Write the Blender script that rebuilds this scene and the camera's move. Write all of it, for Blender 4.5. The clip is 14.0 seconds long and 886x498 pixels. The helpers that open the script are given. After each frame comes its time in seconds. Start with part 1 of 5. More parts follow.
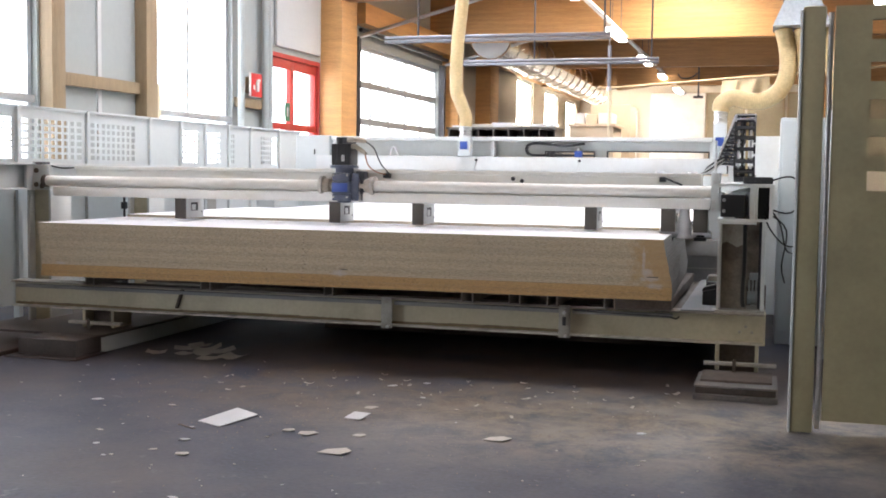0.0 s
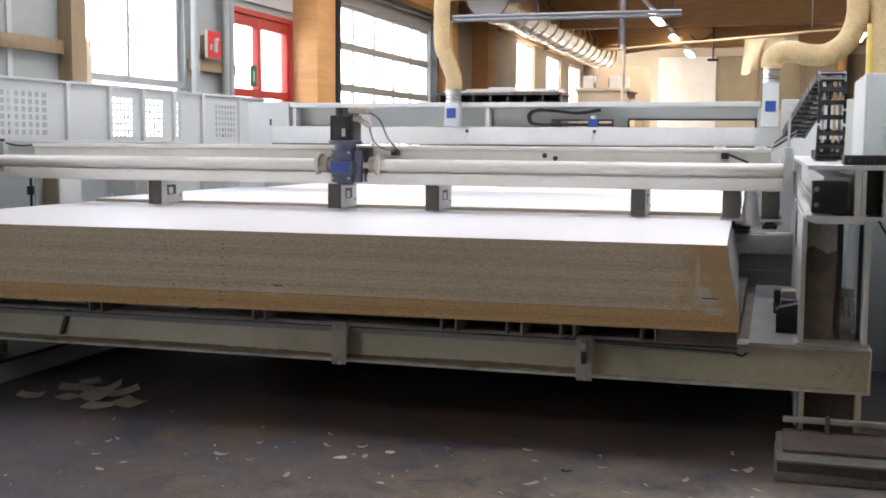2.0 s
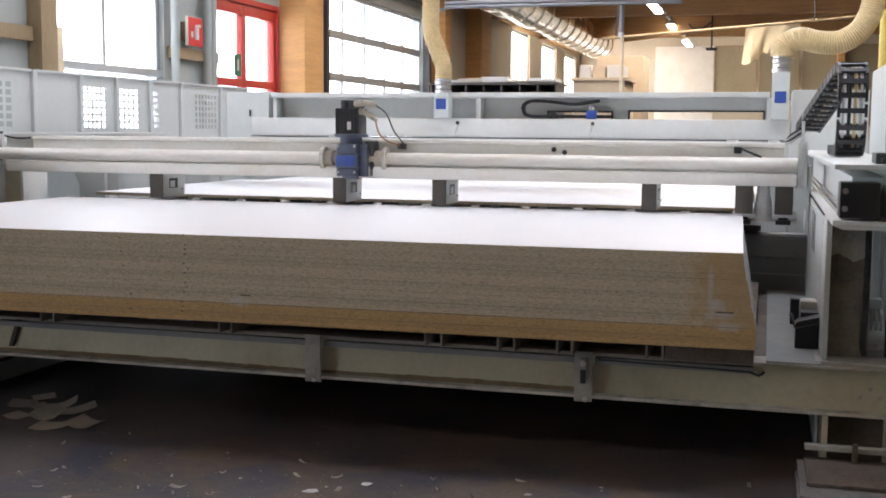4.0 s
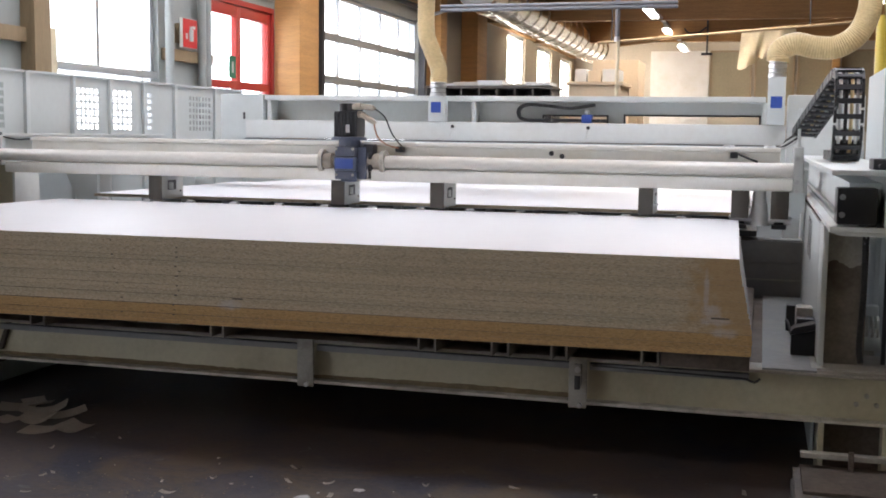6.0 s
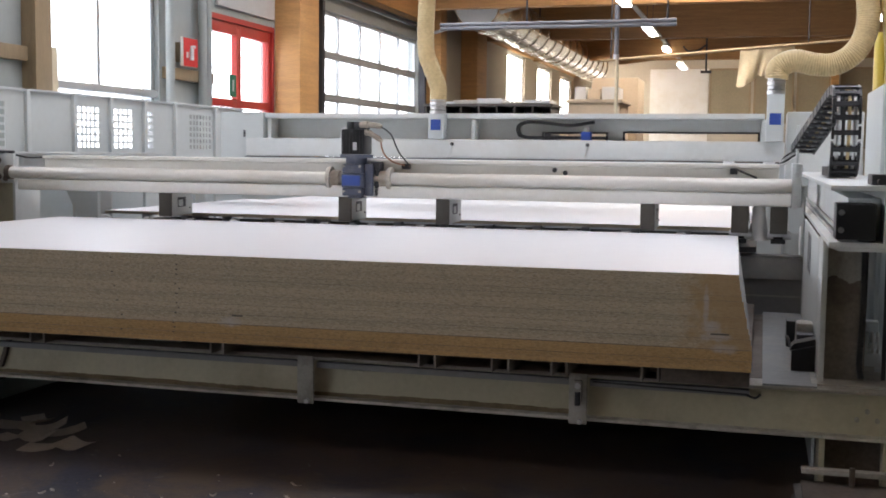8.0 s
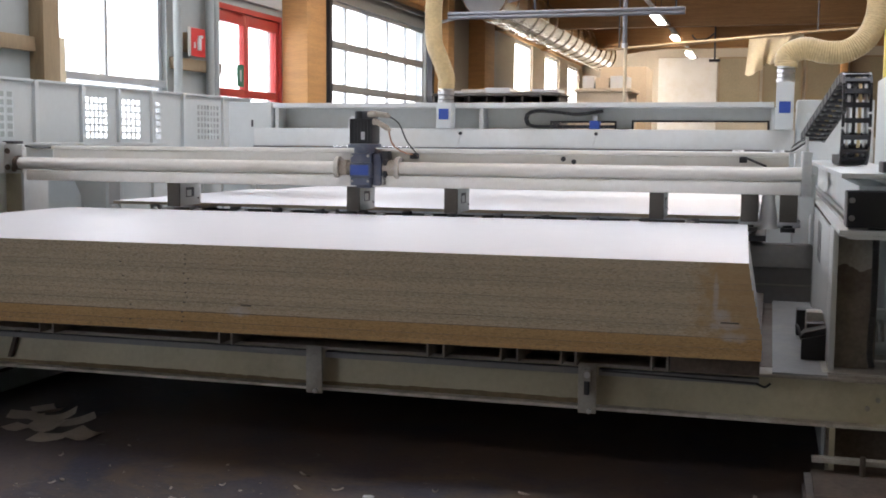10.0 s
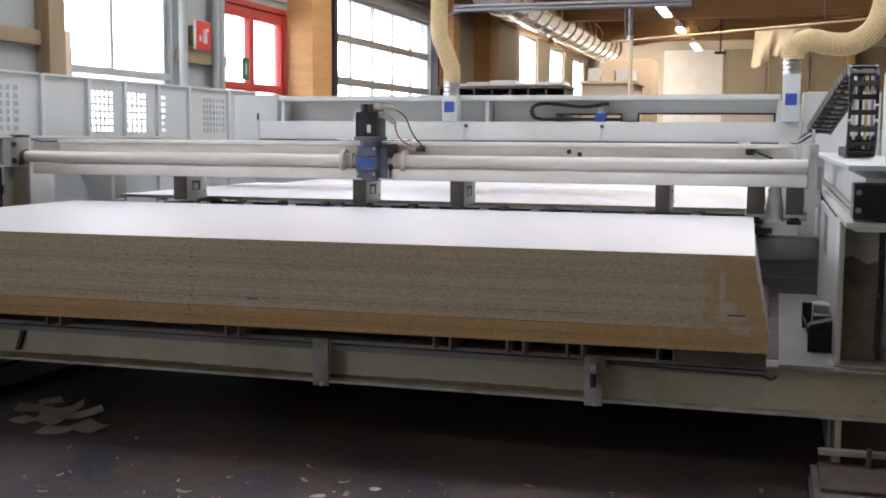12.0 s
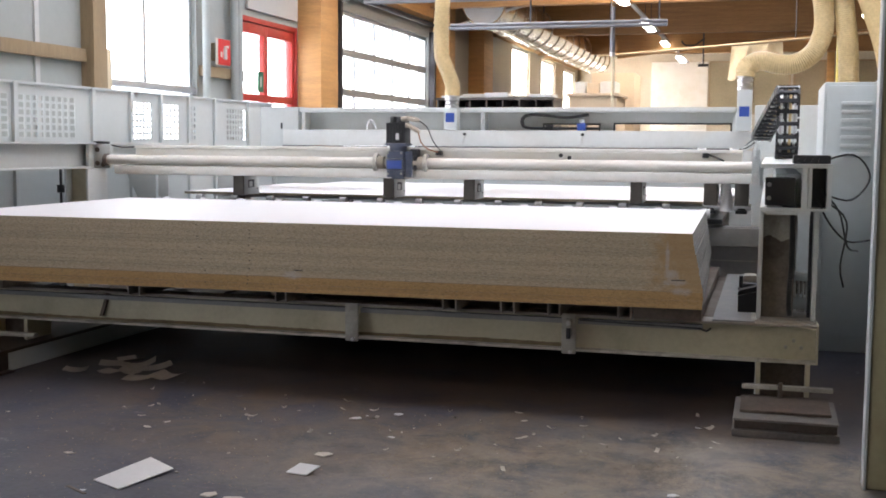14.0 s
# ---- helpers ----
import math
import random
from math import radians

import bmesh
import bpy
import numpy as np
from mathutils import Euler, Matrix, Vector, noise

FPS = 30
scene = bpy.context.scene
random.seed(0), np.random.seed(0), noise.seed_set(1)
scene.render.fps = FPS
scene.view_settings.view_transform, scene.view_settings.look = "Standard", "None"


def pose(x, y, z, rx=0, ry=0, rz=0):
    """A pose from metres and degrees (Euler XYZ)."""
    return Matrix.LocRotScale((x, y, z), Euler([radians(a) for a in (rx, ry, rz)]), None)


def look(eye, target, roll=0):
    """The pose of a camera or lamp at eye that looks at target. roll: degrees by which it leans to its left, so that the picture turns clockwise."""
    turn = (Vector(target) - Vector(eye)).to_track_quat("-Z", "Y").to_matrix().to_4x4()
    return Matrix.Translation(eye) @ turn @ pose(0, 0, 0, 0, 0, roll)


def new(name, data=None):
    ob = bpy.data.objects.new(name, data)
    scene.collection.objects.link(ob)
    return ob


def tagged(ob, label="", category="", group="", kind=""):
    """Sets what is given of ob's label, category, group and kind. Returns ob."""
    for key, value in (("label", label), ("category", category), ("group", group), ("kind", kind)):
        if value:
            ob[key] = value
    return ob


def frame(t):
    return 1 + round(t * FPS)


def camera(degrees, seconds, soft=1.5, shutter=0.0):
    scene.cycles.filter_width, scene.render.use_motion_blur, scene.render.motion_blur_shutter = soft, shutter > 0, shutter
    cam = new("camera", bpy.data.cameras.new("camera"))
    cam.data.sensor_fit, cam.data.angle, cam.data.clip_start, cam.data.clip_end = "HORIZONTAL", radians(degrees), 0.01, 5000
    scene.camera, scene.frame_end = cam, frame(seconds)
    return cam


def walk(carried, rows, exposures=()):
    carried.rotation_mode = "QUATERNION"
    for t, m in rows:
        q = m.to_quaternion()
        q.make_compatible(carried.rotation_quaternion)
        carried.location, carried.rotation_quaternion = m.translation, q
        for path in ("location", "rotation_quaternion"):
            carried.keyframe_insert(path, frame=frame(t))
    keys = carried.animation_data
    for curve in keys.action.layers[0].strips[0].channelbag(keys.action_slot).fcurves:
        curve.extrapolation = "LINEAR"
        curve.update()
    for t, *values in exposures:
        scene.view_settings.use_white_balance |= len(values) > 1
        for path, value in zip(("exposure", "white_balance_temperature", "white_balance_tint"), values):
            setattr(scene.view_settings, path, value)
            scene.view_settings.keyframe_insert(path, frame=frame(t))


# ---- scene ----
cam = camera(43.0, 14.0, soft=1.8)

# seconds, eye, target, roll
PATH = [
    (0, (0.52, -2.388, 1.196), (-0.879, 2.401, 0.859), 0.77),
    (0.5, (0.402, -1.889, 1.197), (-1.026, 2.893, 0.893), 0.86),
    (1, (0.273, -1.309, 1.205), (-1.181, 3.458, 0.8), 0.66),
    (1.5, (0.169, -0.814, 1.223), (-1.26, 3.955, 0.754), 0.42),
    (2, (0.101, -0.497, 1.236), (-1.298, 4.28, 0.763), 0.40),
    (2.5, (0.041, -0.236, 1.248), (-1.377, 4.531, 0.735), 0.25),
    (3, (0.021, -0.097, 1.257), (-1.379, 4.675, 0.745), 0.15),
    (5.5, (-0.004, 0.0, 1.257), (-1.352, 4.786, 0.731), 0.86),
    (6, (-0.002, 0.009, 1.257), (-1.355, 4.796, 0.754), 0.78),
    (6.5, (-0.002, 0.006, 1.245), (-1.368, 4.794, 0.79), 0.67),
    (7, (-0.001, -0.002, 1.248), (-1.369, 4.789, 0.838), 0.69),
    (7.5, (0.002, -0.002, 1.248), (-1.365, 4.791, 0.856), 0.74),
    (8, (0.002, 0.005, 1.25), (-1.356, 4.799, 0.828), 0.65),
    (8.5, (-0.001, 0.014, 1.248), (-1.37, 4.803, 0.809), 0.53),
    (11, (-0.003, 0.012, 1.246), (-1.402, 4.789, 0.771), 0.46),
    (11.5, (-0.003, 0.01, 1.246), (-1.408, 4.785, 0.768), 0.39),
    (12, (-0.005, 0.01, 1.246), (-1.417, 4.78, 0.748), 0.38),
    (12.5, (-0.005, 0.013, 1.245), (-1.408, 4.786, 0.748), 0.46),
    (13, (-0.005, 0.009, 1.247), (-1.418, 4.779, 0.747), 0.47),
    (13.5, (0.084, -0.396, 1.24), (-1.309, 4.376, 0.703), 0.48),
    (14, (0.26, -1.136, 1.227), (-1.122, 3.647, 0.769), 0.44),
]
EXPOSURE = [(0.0, 0.62, 6350, 16), (0.5, 0.34, 6350, 16), (1.0, 0.25, 6350, 16), (1.5, 0.2, 6350, 16), (3.0, 0.07, 6350, 16), (5.5, -0.03, 6350, 16), (6.2, -0.09, 6350, 16), (7.5, -0.29, 6350, 16), (12.5, -0.15, 6350, 16), (13.5, 0.05, 6350, 16), (14.0, 0.2, 6350, 16)]
walk(cam, [(t, look(eye, target, roll)) for t, eye, target, roll in PATH], EXPOSURE)

# ---- world and light ----
world = bpy.data.worlds.new("overcast_sky")
scene.world = world
world.use_nodes = True
wn = world.node_tree.nodes
sky = wn.new("ShaderNodeTexSky")
sky.sky_type = "NISHITA"
sky.sun_disc = False
sky.sun_elevation, sky.sun_rotation = radians(38), radians(250)
sky.air_density, sky.dust_density = 1.2, 3.0
world.node_tree.links.new(sky.outputs[0], wn["Background"].inputs[0])
wn["Background"].inputs[1].default_value = 0.15

sun = new("sun", bpy.data.lights.new("sun", "SUN"))
sun.data.energy, sun.data.angle, sun.data.color = 0.8, radians(12), (1.0, 0.96, 0.9)
sun.matrix_world = look((-20, -7, 16), (0, 0, 0))


def window_light(name, x, y0, y1, z0, z1, power, colour=(1.0, 0.98, 0.96)):
    """Daylight in the opening of a window of the long wall."""
    lamp = new(name, bpy.data.lights.new(name, "AREA"))
    lamp.data.shape = "RECTANGLE"
    lamp.data.size, lamp.data.size_y = z1 - z0, y1 - y0
    lamp.data.energy, lamp.data.color = power * (y1 - y0) * (z1 - z0), colour
    lamp.matrix_world = pose(x, (y0 + y1) / 2, (z0 + z1) / 2, 0, -90, 0)
    return lamp


WALL_X = -5.9
DAY = 12.0
COOL = (0.88, 0.95, 1.0)
# y from, y to, z from, z to of the openings in the long window wall
# the first window is unseen, added to throw low light on the stack front
WINDOWS = [(-3.0, 1.2, 0.9, 2.3), (3.6, 6.42, 0.9, 3.6), (8.3, 10.25, 0.9, 3.6)]
DOOR = (11.2, 13.04, 0.0, 2.78)
GATE = (14.45, 19.1, 0.0, 3.22)
FAR_WINDOWS = [(26.2, 28.3, 2.0, 3.7), (29.9, 32.0, 2.0, 3.64), (33.4, 35.4, 2.0, 3.6)]
for n, (a, b, c, d) in enumerate(WINDOWS):
    window_light("window_light", WALL_X - 0.27, a, b, c, d, DAY * (1.15 if n == 0 else 1.0), COOL)
window_light("door_light", WALL_X - 0.27, DOOR[0], DOOR[1], 0.1, DOOR[3], DAY, COOL)
window_light("gate_light", WALL_X - 0.27, GATE[0], GATE[1], 0.1, GATE[3], DAY, COOL)
for a, b, c, d in FAR_WINDOWS:
    window_light("window_light", WALL_X - 0.27, a, b, c, d, DAY * 4.4, (1.0, 0.93, 0.78))

# unseen roof lights added between beams: x from, x to, y from, y to
UNSEEN_ROOF_LIGHTS = [(x, x + 1.2, 5.0, 5.8) for x in (-1.25, 0.7, 2.1)] + [(-4.6, -3.3, 5.7, 7.4), (1.2, 2.3, -0.6, 1.6)] + [(x, x + 1.3, y, y + 4.2) for y in (8.3,) for x in (-4.2, -0.6)] + [(x, x + 1.3, y, y + 4.2) for y in (13.7, 30.0) for x in (-1.6,)]
ROOF_DAY = 30.0
ROOF_Z = 4.7
for a, b, c, d in UNSEEN_ROOF_LIGHTS:
    lamp = new("unseen_roof_light", bpy.data.lights.new("unseen_roof_light", "AREA"))
    lamp.data.shape, lamp.data.size, lamp.data.size_y = "RECTANGLE", b - a, d - c
    far = c > 13
    # front and far lamps are there to brighten floor, columns and end wall
    lamp.data.energy, lamp.data.color = ROOF_DAY * (2.25 if c == 5.0 else 0.5 if c < 0 else 3.2 if c == 13.7 else 0.6 if c == 30.0 else 1.0) * (b - a) * (d - c), (1.0, 0.93, 0.78) if far else COOL
    lamp.matrix_world = pose((a + b) / 2, (c + d) / 2, ROOF_Z + 0.19)


# ---- materials ----
def material(name, base, rough=0.5, metal=0.0, vary=0.12, scale=3.0, fine=60.0, bump=0.1, stain=None, stain_amount=0.0, stain_scale=1.2, stretch=(1, 1, 1), island=0.0, spec=0.5):
    """A surface with colour variation at two scales, optional stains and fine relief."""
    m = bpy.data.materials.new(name)
    m.use_nodes = True
    nt = m.node_tree
    bsdf = nt.nodes["Principled BSDF"]
    bsdf.inputs["Roughness"].default_value, bsdf.inputs["Metallic"].default_value = rough, metal
    bsdf.inputs["Specular IOR Level"].default_value = spec
    geo = nt.nodes.new("ShaderNodeNewGeometry")
    mapping = nt.nodes.new("ShaderNodeMapping")
    mapping.inputs["Scale"].default_value = stretch
    nt.links.new(geo.outputs["Position"], mapping.inputs["Vector"])

    def noise_tex(sc, detail):
        n = nt.nodes.new("ShaderNodeTexNoise")
        n.inputs["Scale"].default_value, n.inputs["Detail"].default_value = sc, detail
        nt.links.new(mapping.outputs[0], n.inputs["Vector"])
        return n

    big, small = noise_tex(scale, 5), noise_tex(fine, 3)
    add = nt.nodes.new("ShaderNodeMath")
    add.operation = "MULTIPLY_ADD"
    add.inputs[1].default_value = 0.5
    nt.links.new(small.outputs[0], add.inputs[0])
    half = nt.nodes.new("ShaderNodeMath")
    half.operation = "MULTIPLY"
    half.inputs[1].default_value = 0.5
    nt.links.new(big.outputs[0], half.inputs[0])
    nt.links.new(half.outputs[0], add.inputs[2])
    ramp = nt.nodes.new("ShaderNodeValToRGB")
    ramp.color_ramp.elements[0].position, ramp.color_ramp.elements[1].position = 0.3, 0.7
    ramp.color_ramp.elements[0].color = (*[c * (1 - vary) for c in base], 1)
    ramp.color_ramp.elements[1].color = (*[min(1, c * (1 + vary)) for c in base], 1)
    nt.links.new(add.outputs[0], ramp.inputs[0])
    colour = ramp.outputs[0]
    if stain:
        st = noise_tex(stain_scale, 8)
        st.inputs["Roughness"].default_value = 0.65
        sr = nt.nodes.new("ShaderNodeValToRGB")
        sr.color_ramp.elements[0].position, sr.color_ramp.elements[1].position = 0.5 - 0.1 * stain_amount, 0.72 - 0.1 * stain_amount
        sr.color_ramp.elements[1].color = (stain_amount, stain_amount, stain_amount, 1)
        sr.color_ramp.elements[0].color = (0, 0, 0, 1)
        nt.links.new(st.outputs[0], sr.inputs[0])
        mix = nt.nodes.new("ShaderNodeMixRGB")
        mix.inputs[2].default_value = (*stain, 1)
        nt.links.new(sr.outputs[0], mix.inputs[0])
        nt.links.new(colour, mix.inputs[1])
        colour = mix.outputs[0]
    if island:
        info = nt.nodes.new("ShaderNodeObjectInfo")
        hsv = nt.nodes.new("ShaderNodeHueSaturation")
        rng = nt.nodes.new("ShaderNodeMapRange")
        rng.inputs[3].default_value, rng.inputs[4].default_value = 1 - island, 1 + island
        nt.links.new(info.outputs["Random"], rng.inputs[0])
        nt.links.new(rng.outputs[0], hsv.inputs["Value"])
        nt.links.new(colour, hsv.inputs["Color"])
        colour = hsv.outputs[0]
    nt.links.new(colour, bsdf.inputs["Base Color"])
    if bump:
        b = nt.nodes.new("ShaderNodeBump")
        b.inputs["Strength"].default_value, b.inputs["Distance"].default_value = bump, 0.004
        nt.links.new(add.outputs[0], b.inputs["Height"])
        nt.links.new(b.outputs[0], bsdf.inputs["Normal"])
    return m


def glowing(name, colour, strength):
    m = bpy.data.materials.new(name)
    m.use_nodes = True
    b = m.node_tree.nodes["Principled BSDF"]
    b.inputs["Base Color"].default_value = (*colour, 1)
    b.inputs["Emission Color"].default_value = (*colour, 1)
    b.inputs["Emission Strength"].default_value = strength
    return m


def clear(name, tint=(1, 1, 1), rough=0.0):
    m = bpy.data.materials.new(name)
    m.use_nodes = True
    b = m.node_tree.nodes["Principled BSDF"]
    b.inputs["Base Color"].default_value = (*tint, 1)
    b.inputs["Roughness"].default_value = rough
    b.inputs["Transmission Weight"].default_value = 1.0
    b.inputs["IOR"].default_value = 1.1
    return m


def chip_edge(name, base, dusty):
    """Pressed chips in section: fine speckle, lighter flakes; old edges are dusty but for one end, with pale filler smears."""
    m = material(name, base, 0.85, vary=0.24, scale=110, fine=300, bump=0.6, stretch=(0.7, 1, 1.3), island=0.1, spec=0.2)
    nt = m.node_tree
    bsdf = nt.nodes["Principled BSDF"]
    geo = nt.nodes.new("ShaderNodeNewGeometry")
    now = bsdf.inputs["Base Color"].links[0].from_socket

    def mask_noise(sc):
        n = nt.nodes.new("ShaderNodeTexNoise")
        n.inputs["Scale"].default_value, n.inputs["Detail"].default_value = sc, 6
        nt.links.new(geo.outputs["Position"], n.inputs["Vector"])
        return n.outputs[0]

    def calc(op, a, b):
        n = nt.nodes.new("ShaderNodeMath")
        n.operation = op
        n.use_clamp = op == "MULTIPLY"
        for k, v in enumerate((a, b)):
            if isinstance(v, (int, float)):
                n.inputs[k].default_value = v
            else:
                nt.links.new(v, n.inputs[k])
        return n.outputs[0]

    def mixed(fac, a, colour):
        n = nt.nodes.new("ShaderNodeMixRGB")
        nt.links.new(fac, n.inputs[0])
        nt.links.new(a, n.inputs[1])
        n.inputs[2].default_value = (*colour, 1)
        return n.outputs[0]

    # pale flakes
    vor = nt.nodes.new("ShaderNodeTexVoronoi")
    vor.inputs["Scale"].default_value = 150
    flat = nt.nodes.new("ShaderNodeMapping")
    flat.inputs["Scale"].default_value = (0.3, 1.0, 1.5)
    nt.links.new(geo.outputs["Position"], flat.inputs["Vector"])
    nt.links.new(flat.outputs[0], vor.inputs["Vector"])
    flake_mask = calc("MULTIPLY", calc("LESS_THAN", vor.outputs["Distance"], 0.32), 0.5)
    now = mixed(flake_mask, now, (0.66, 0.6, 0.49) if dusty else (0.56, 0.4, 0.21))
    dark = nt.nodes.new("ShaderNodeTexVoronoi")
    dark.inputs["Scale"].default_value = 115
    nt.links.new(flat.outputs[0], dark.inputs["Vector"])
    now = mixed(calc("MULTIPLY", calc("LESS_THAN", dark.outputs["Distance"], 0.28), 0.36), now, (0.14, 0.11, 0.08))
    sep = nt.nodes.new("ShaderNodeSeparateXYZ")
    nt.links.new(geo.outputs["Position"], sep.inputs[0])
    if dusty:
        edge = calc("ADD", sep.outputs[0], calc("MULTIPLY", mask_noise(16.0), 0.34))
        fac = calc("MULTIPLY", calc("MULTIPLY", calc("ADD", edge, 0.11), 8.0), 0.7)
        now = mixed(fac, now, (0.47, 0.305, 0.14))
    for cx, cz, rx, rz in ((-2.03, 0.572, 0.065, 0.03), (-0.135, 0.605, 0.075, 0.022), (-0.115, 0.565, 0.075, 0.024), (-0.178, 0.71, 0.014, 0.1), (-0.16, 0.64, 0.05, 0.03), (-3.98, 0.57, 0.05, 0.012)):
        dx = calc("DIVIDE", calc("ADD", sep.outputs[0], -cx), rx)
        dz = calc("DIVIDE", calc("ADD", sep.outputs[2], -cz), rz)
        r2 = calc("ADD", calc("POWER", calc("ABSOLUTE", dx, 0), 2), calc("POWER", calc("ABSOLUTE", dz, 0), 2))
        fac = calc("MULTIPLY", calc("SUBTRACT", calc("SUBTRACT", 1.6, r2), calc("MULTIPLY", mask_noise(38.0), 1.7)), 0.75)
        now = mixed(fac, now, (0.58, 0.57, 0.57))
    nt.links.new(now, bsdf.inputs["Base Color"])
    return m


def floor_surface():
    """Dark worn concrete with brown stains and a drift of sawdust before the machine."""
    m = material("worn_concrete_floor", (0.04, 0.044, 0.066), 0.5, vary=0.5, scale=2.4, fine=45, bump=0.4, stain=(0.1, 0.075, 0.06), stain_amount=0.6, stain_scale=1.2, spec=0.3)
    nt = m.node_tree
    bsdf = nt.nodes["Principled BSDF"]
    geo = nt.nodes.new("ShaderNodeNewGeometry")
    now = bsdf.inputs["Base Color"].links[0].from_socket

    def noise_at(scale, detail, rough, lo, hi, distort=0.0):
        n = nt.nodes.new("ShaderNodeTexNoise")
        n.inputs["Scale"].default_value, n.inputs["Detail"].default_value, n.inputs["Roughness"].default_value = scale, detail, rough
        n.inputs["Distortion"].default_value = distort
        nt.links.new(geo.outputs["Position"], n.inputs["Vector"])
        r = nt.nodes.new("ShaderNodeValToRGB")
        r.color_ramp.elements[0].position, r.color_ramp.elements[1].position = lo, hi
        nt.links.new(n.outputs[0], r.inputs[0])
        return r.outputs[0]

    def times(a, b):
        n = nt.nodes.new("ShaderNodeMath")
        n.operation = "MULTIPLY"
        for k, v in enumerate((a, b)):
            if isinstance(v, float):
                n.inputs[k].default_value = v
            else:
                nt.links.new(v, n.inputs[k])
        return n.outputs[0]

    def over(under, fac, colour):
        n = nt.nodes.new("ShaderNodeMixRGB")
        nt.links.new(fac, n.inputs[0])
        nt.links.new(under, n.inputs[1])
        n.inputs[2].default_value = (*colour, 1)
        return n.outputs[0]

    def area(x, y, sx, sy):
        mapping = nt.nodes.new("ShaderNodeMapping")
        mapping.inputs["Location"].default_value = (-x / sx, -y / sy, 0)
        mapping.inputs["Scale"].default_value = (1 / sx, 1 / sy, 0)
        nt.links.new(geo.outputs["Position"], mapping.inputs["Vector"])
        g = nt.nodes.new("ShaderNodeTexGradient")
        g.gradient_type = "QUADRATIC_SPHERE"
        nt.links.new(mapping.outputs[0], g.inputs["Vector"])
        r = nt.nodes.new("ShaderNodeValToRGB")
        r.color_ramp.elements[1].position = 0.45
        nt.links.new(g.outputs["Fac"], r.inputs[0])
        return r.outputs[0]

    drift = area(0.2, 2.95, 3.3, 1.35)
    # brown trodden dirt, tan sawdust, then fine pale specks and dark scuffs
    now = over(now, times(times(area(-1.2, 3.5, 3.2, 1.4), noise_at(2.2, 10, 0.72, 0.43, 0.58, 0.8)), 0.85), (0.125, 0.088, 0.055))
    # brown under the bed: dust, and the tone of the shade painted in
    now = over(now, times(times(area(-1.0, 4.7, 4.5, 1.3), noise_at(1.8, 8, 0.7, 0.3, 0.55, 0.5)), 0.85), (0.1, 0.066, 0.047))
    now = over(now, times(times(drift, noise_at(3.6, 12, 0.8, 0.42, 0.58, 0.4)), 0.85), (0.25, 0.205, 0.145))
    now = over(now, times(times(drift, noise_at(1.4, 10, 0.75, 0.42, 0.6)), 0.45), (0.22, 0.21, 0.195))
    now = over(now, times(noise_at(60.0, 3, 0.6, 0.66, 0.72), times(drift, 0.8)), (0.36, 0.32, 0.25))
    now = over(now, times(noise_at(9.0, 6, 0.65, 0.63, 0.7, 1.5), 0.5), (0.2, 0.2, 0.2))
    now = over(now, times(noise_at(7.0, 5, 0.7, 0.62, 0.7, 2.0), 0.6), (0.03, 0.03, 0.035))
    nt.links.new(now, bsdf.inputs["Base Color"])
    return m


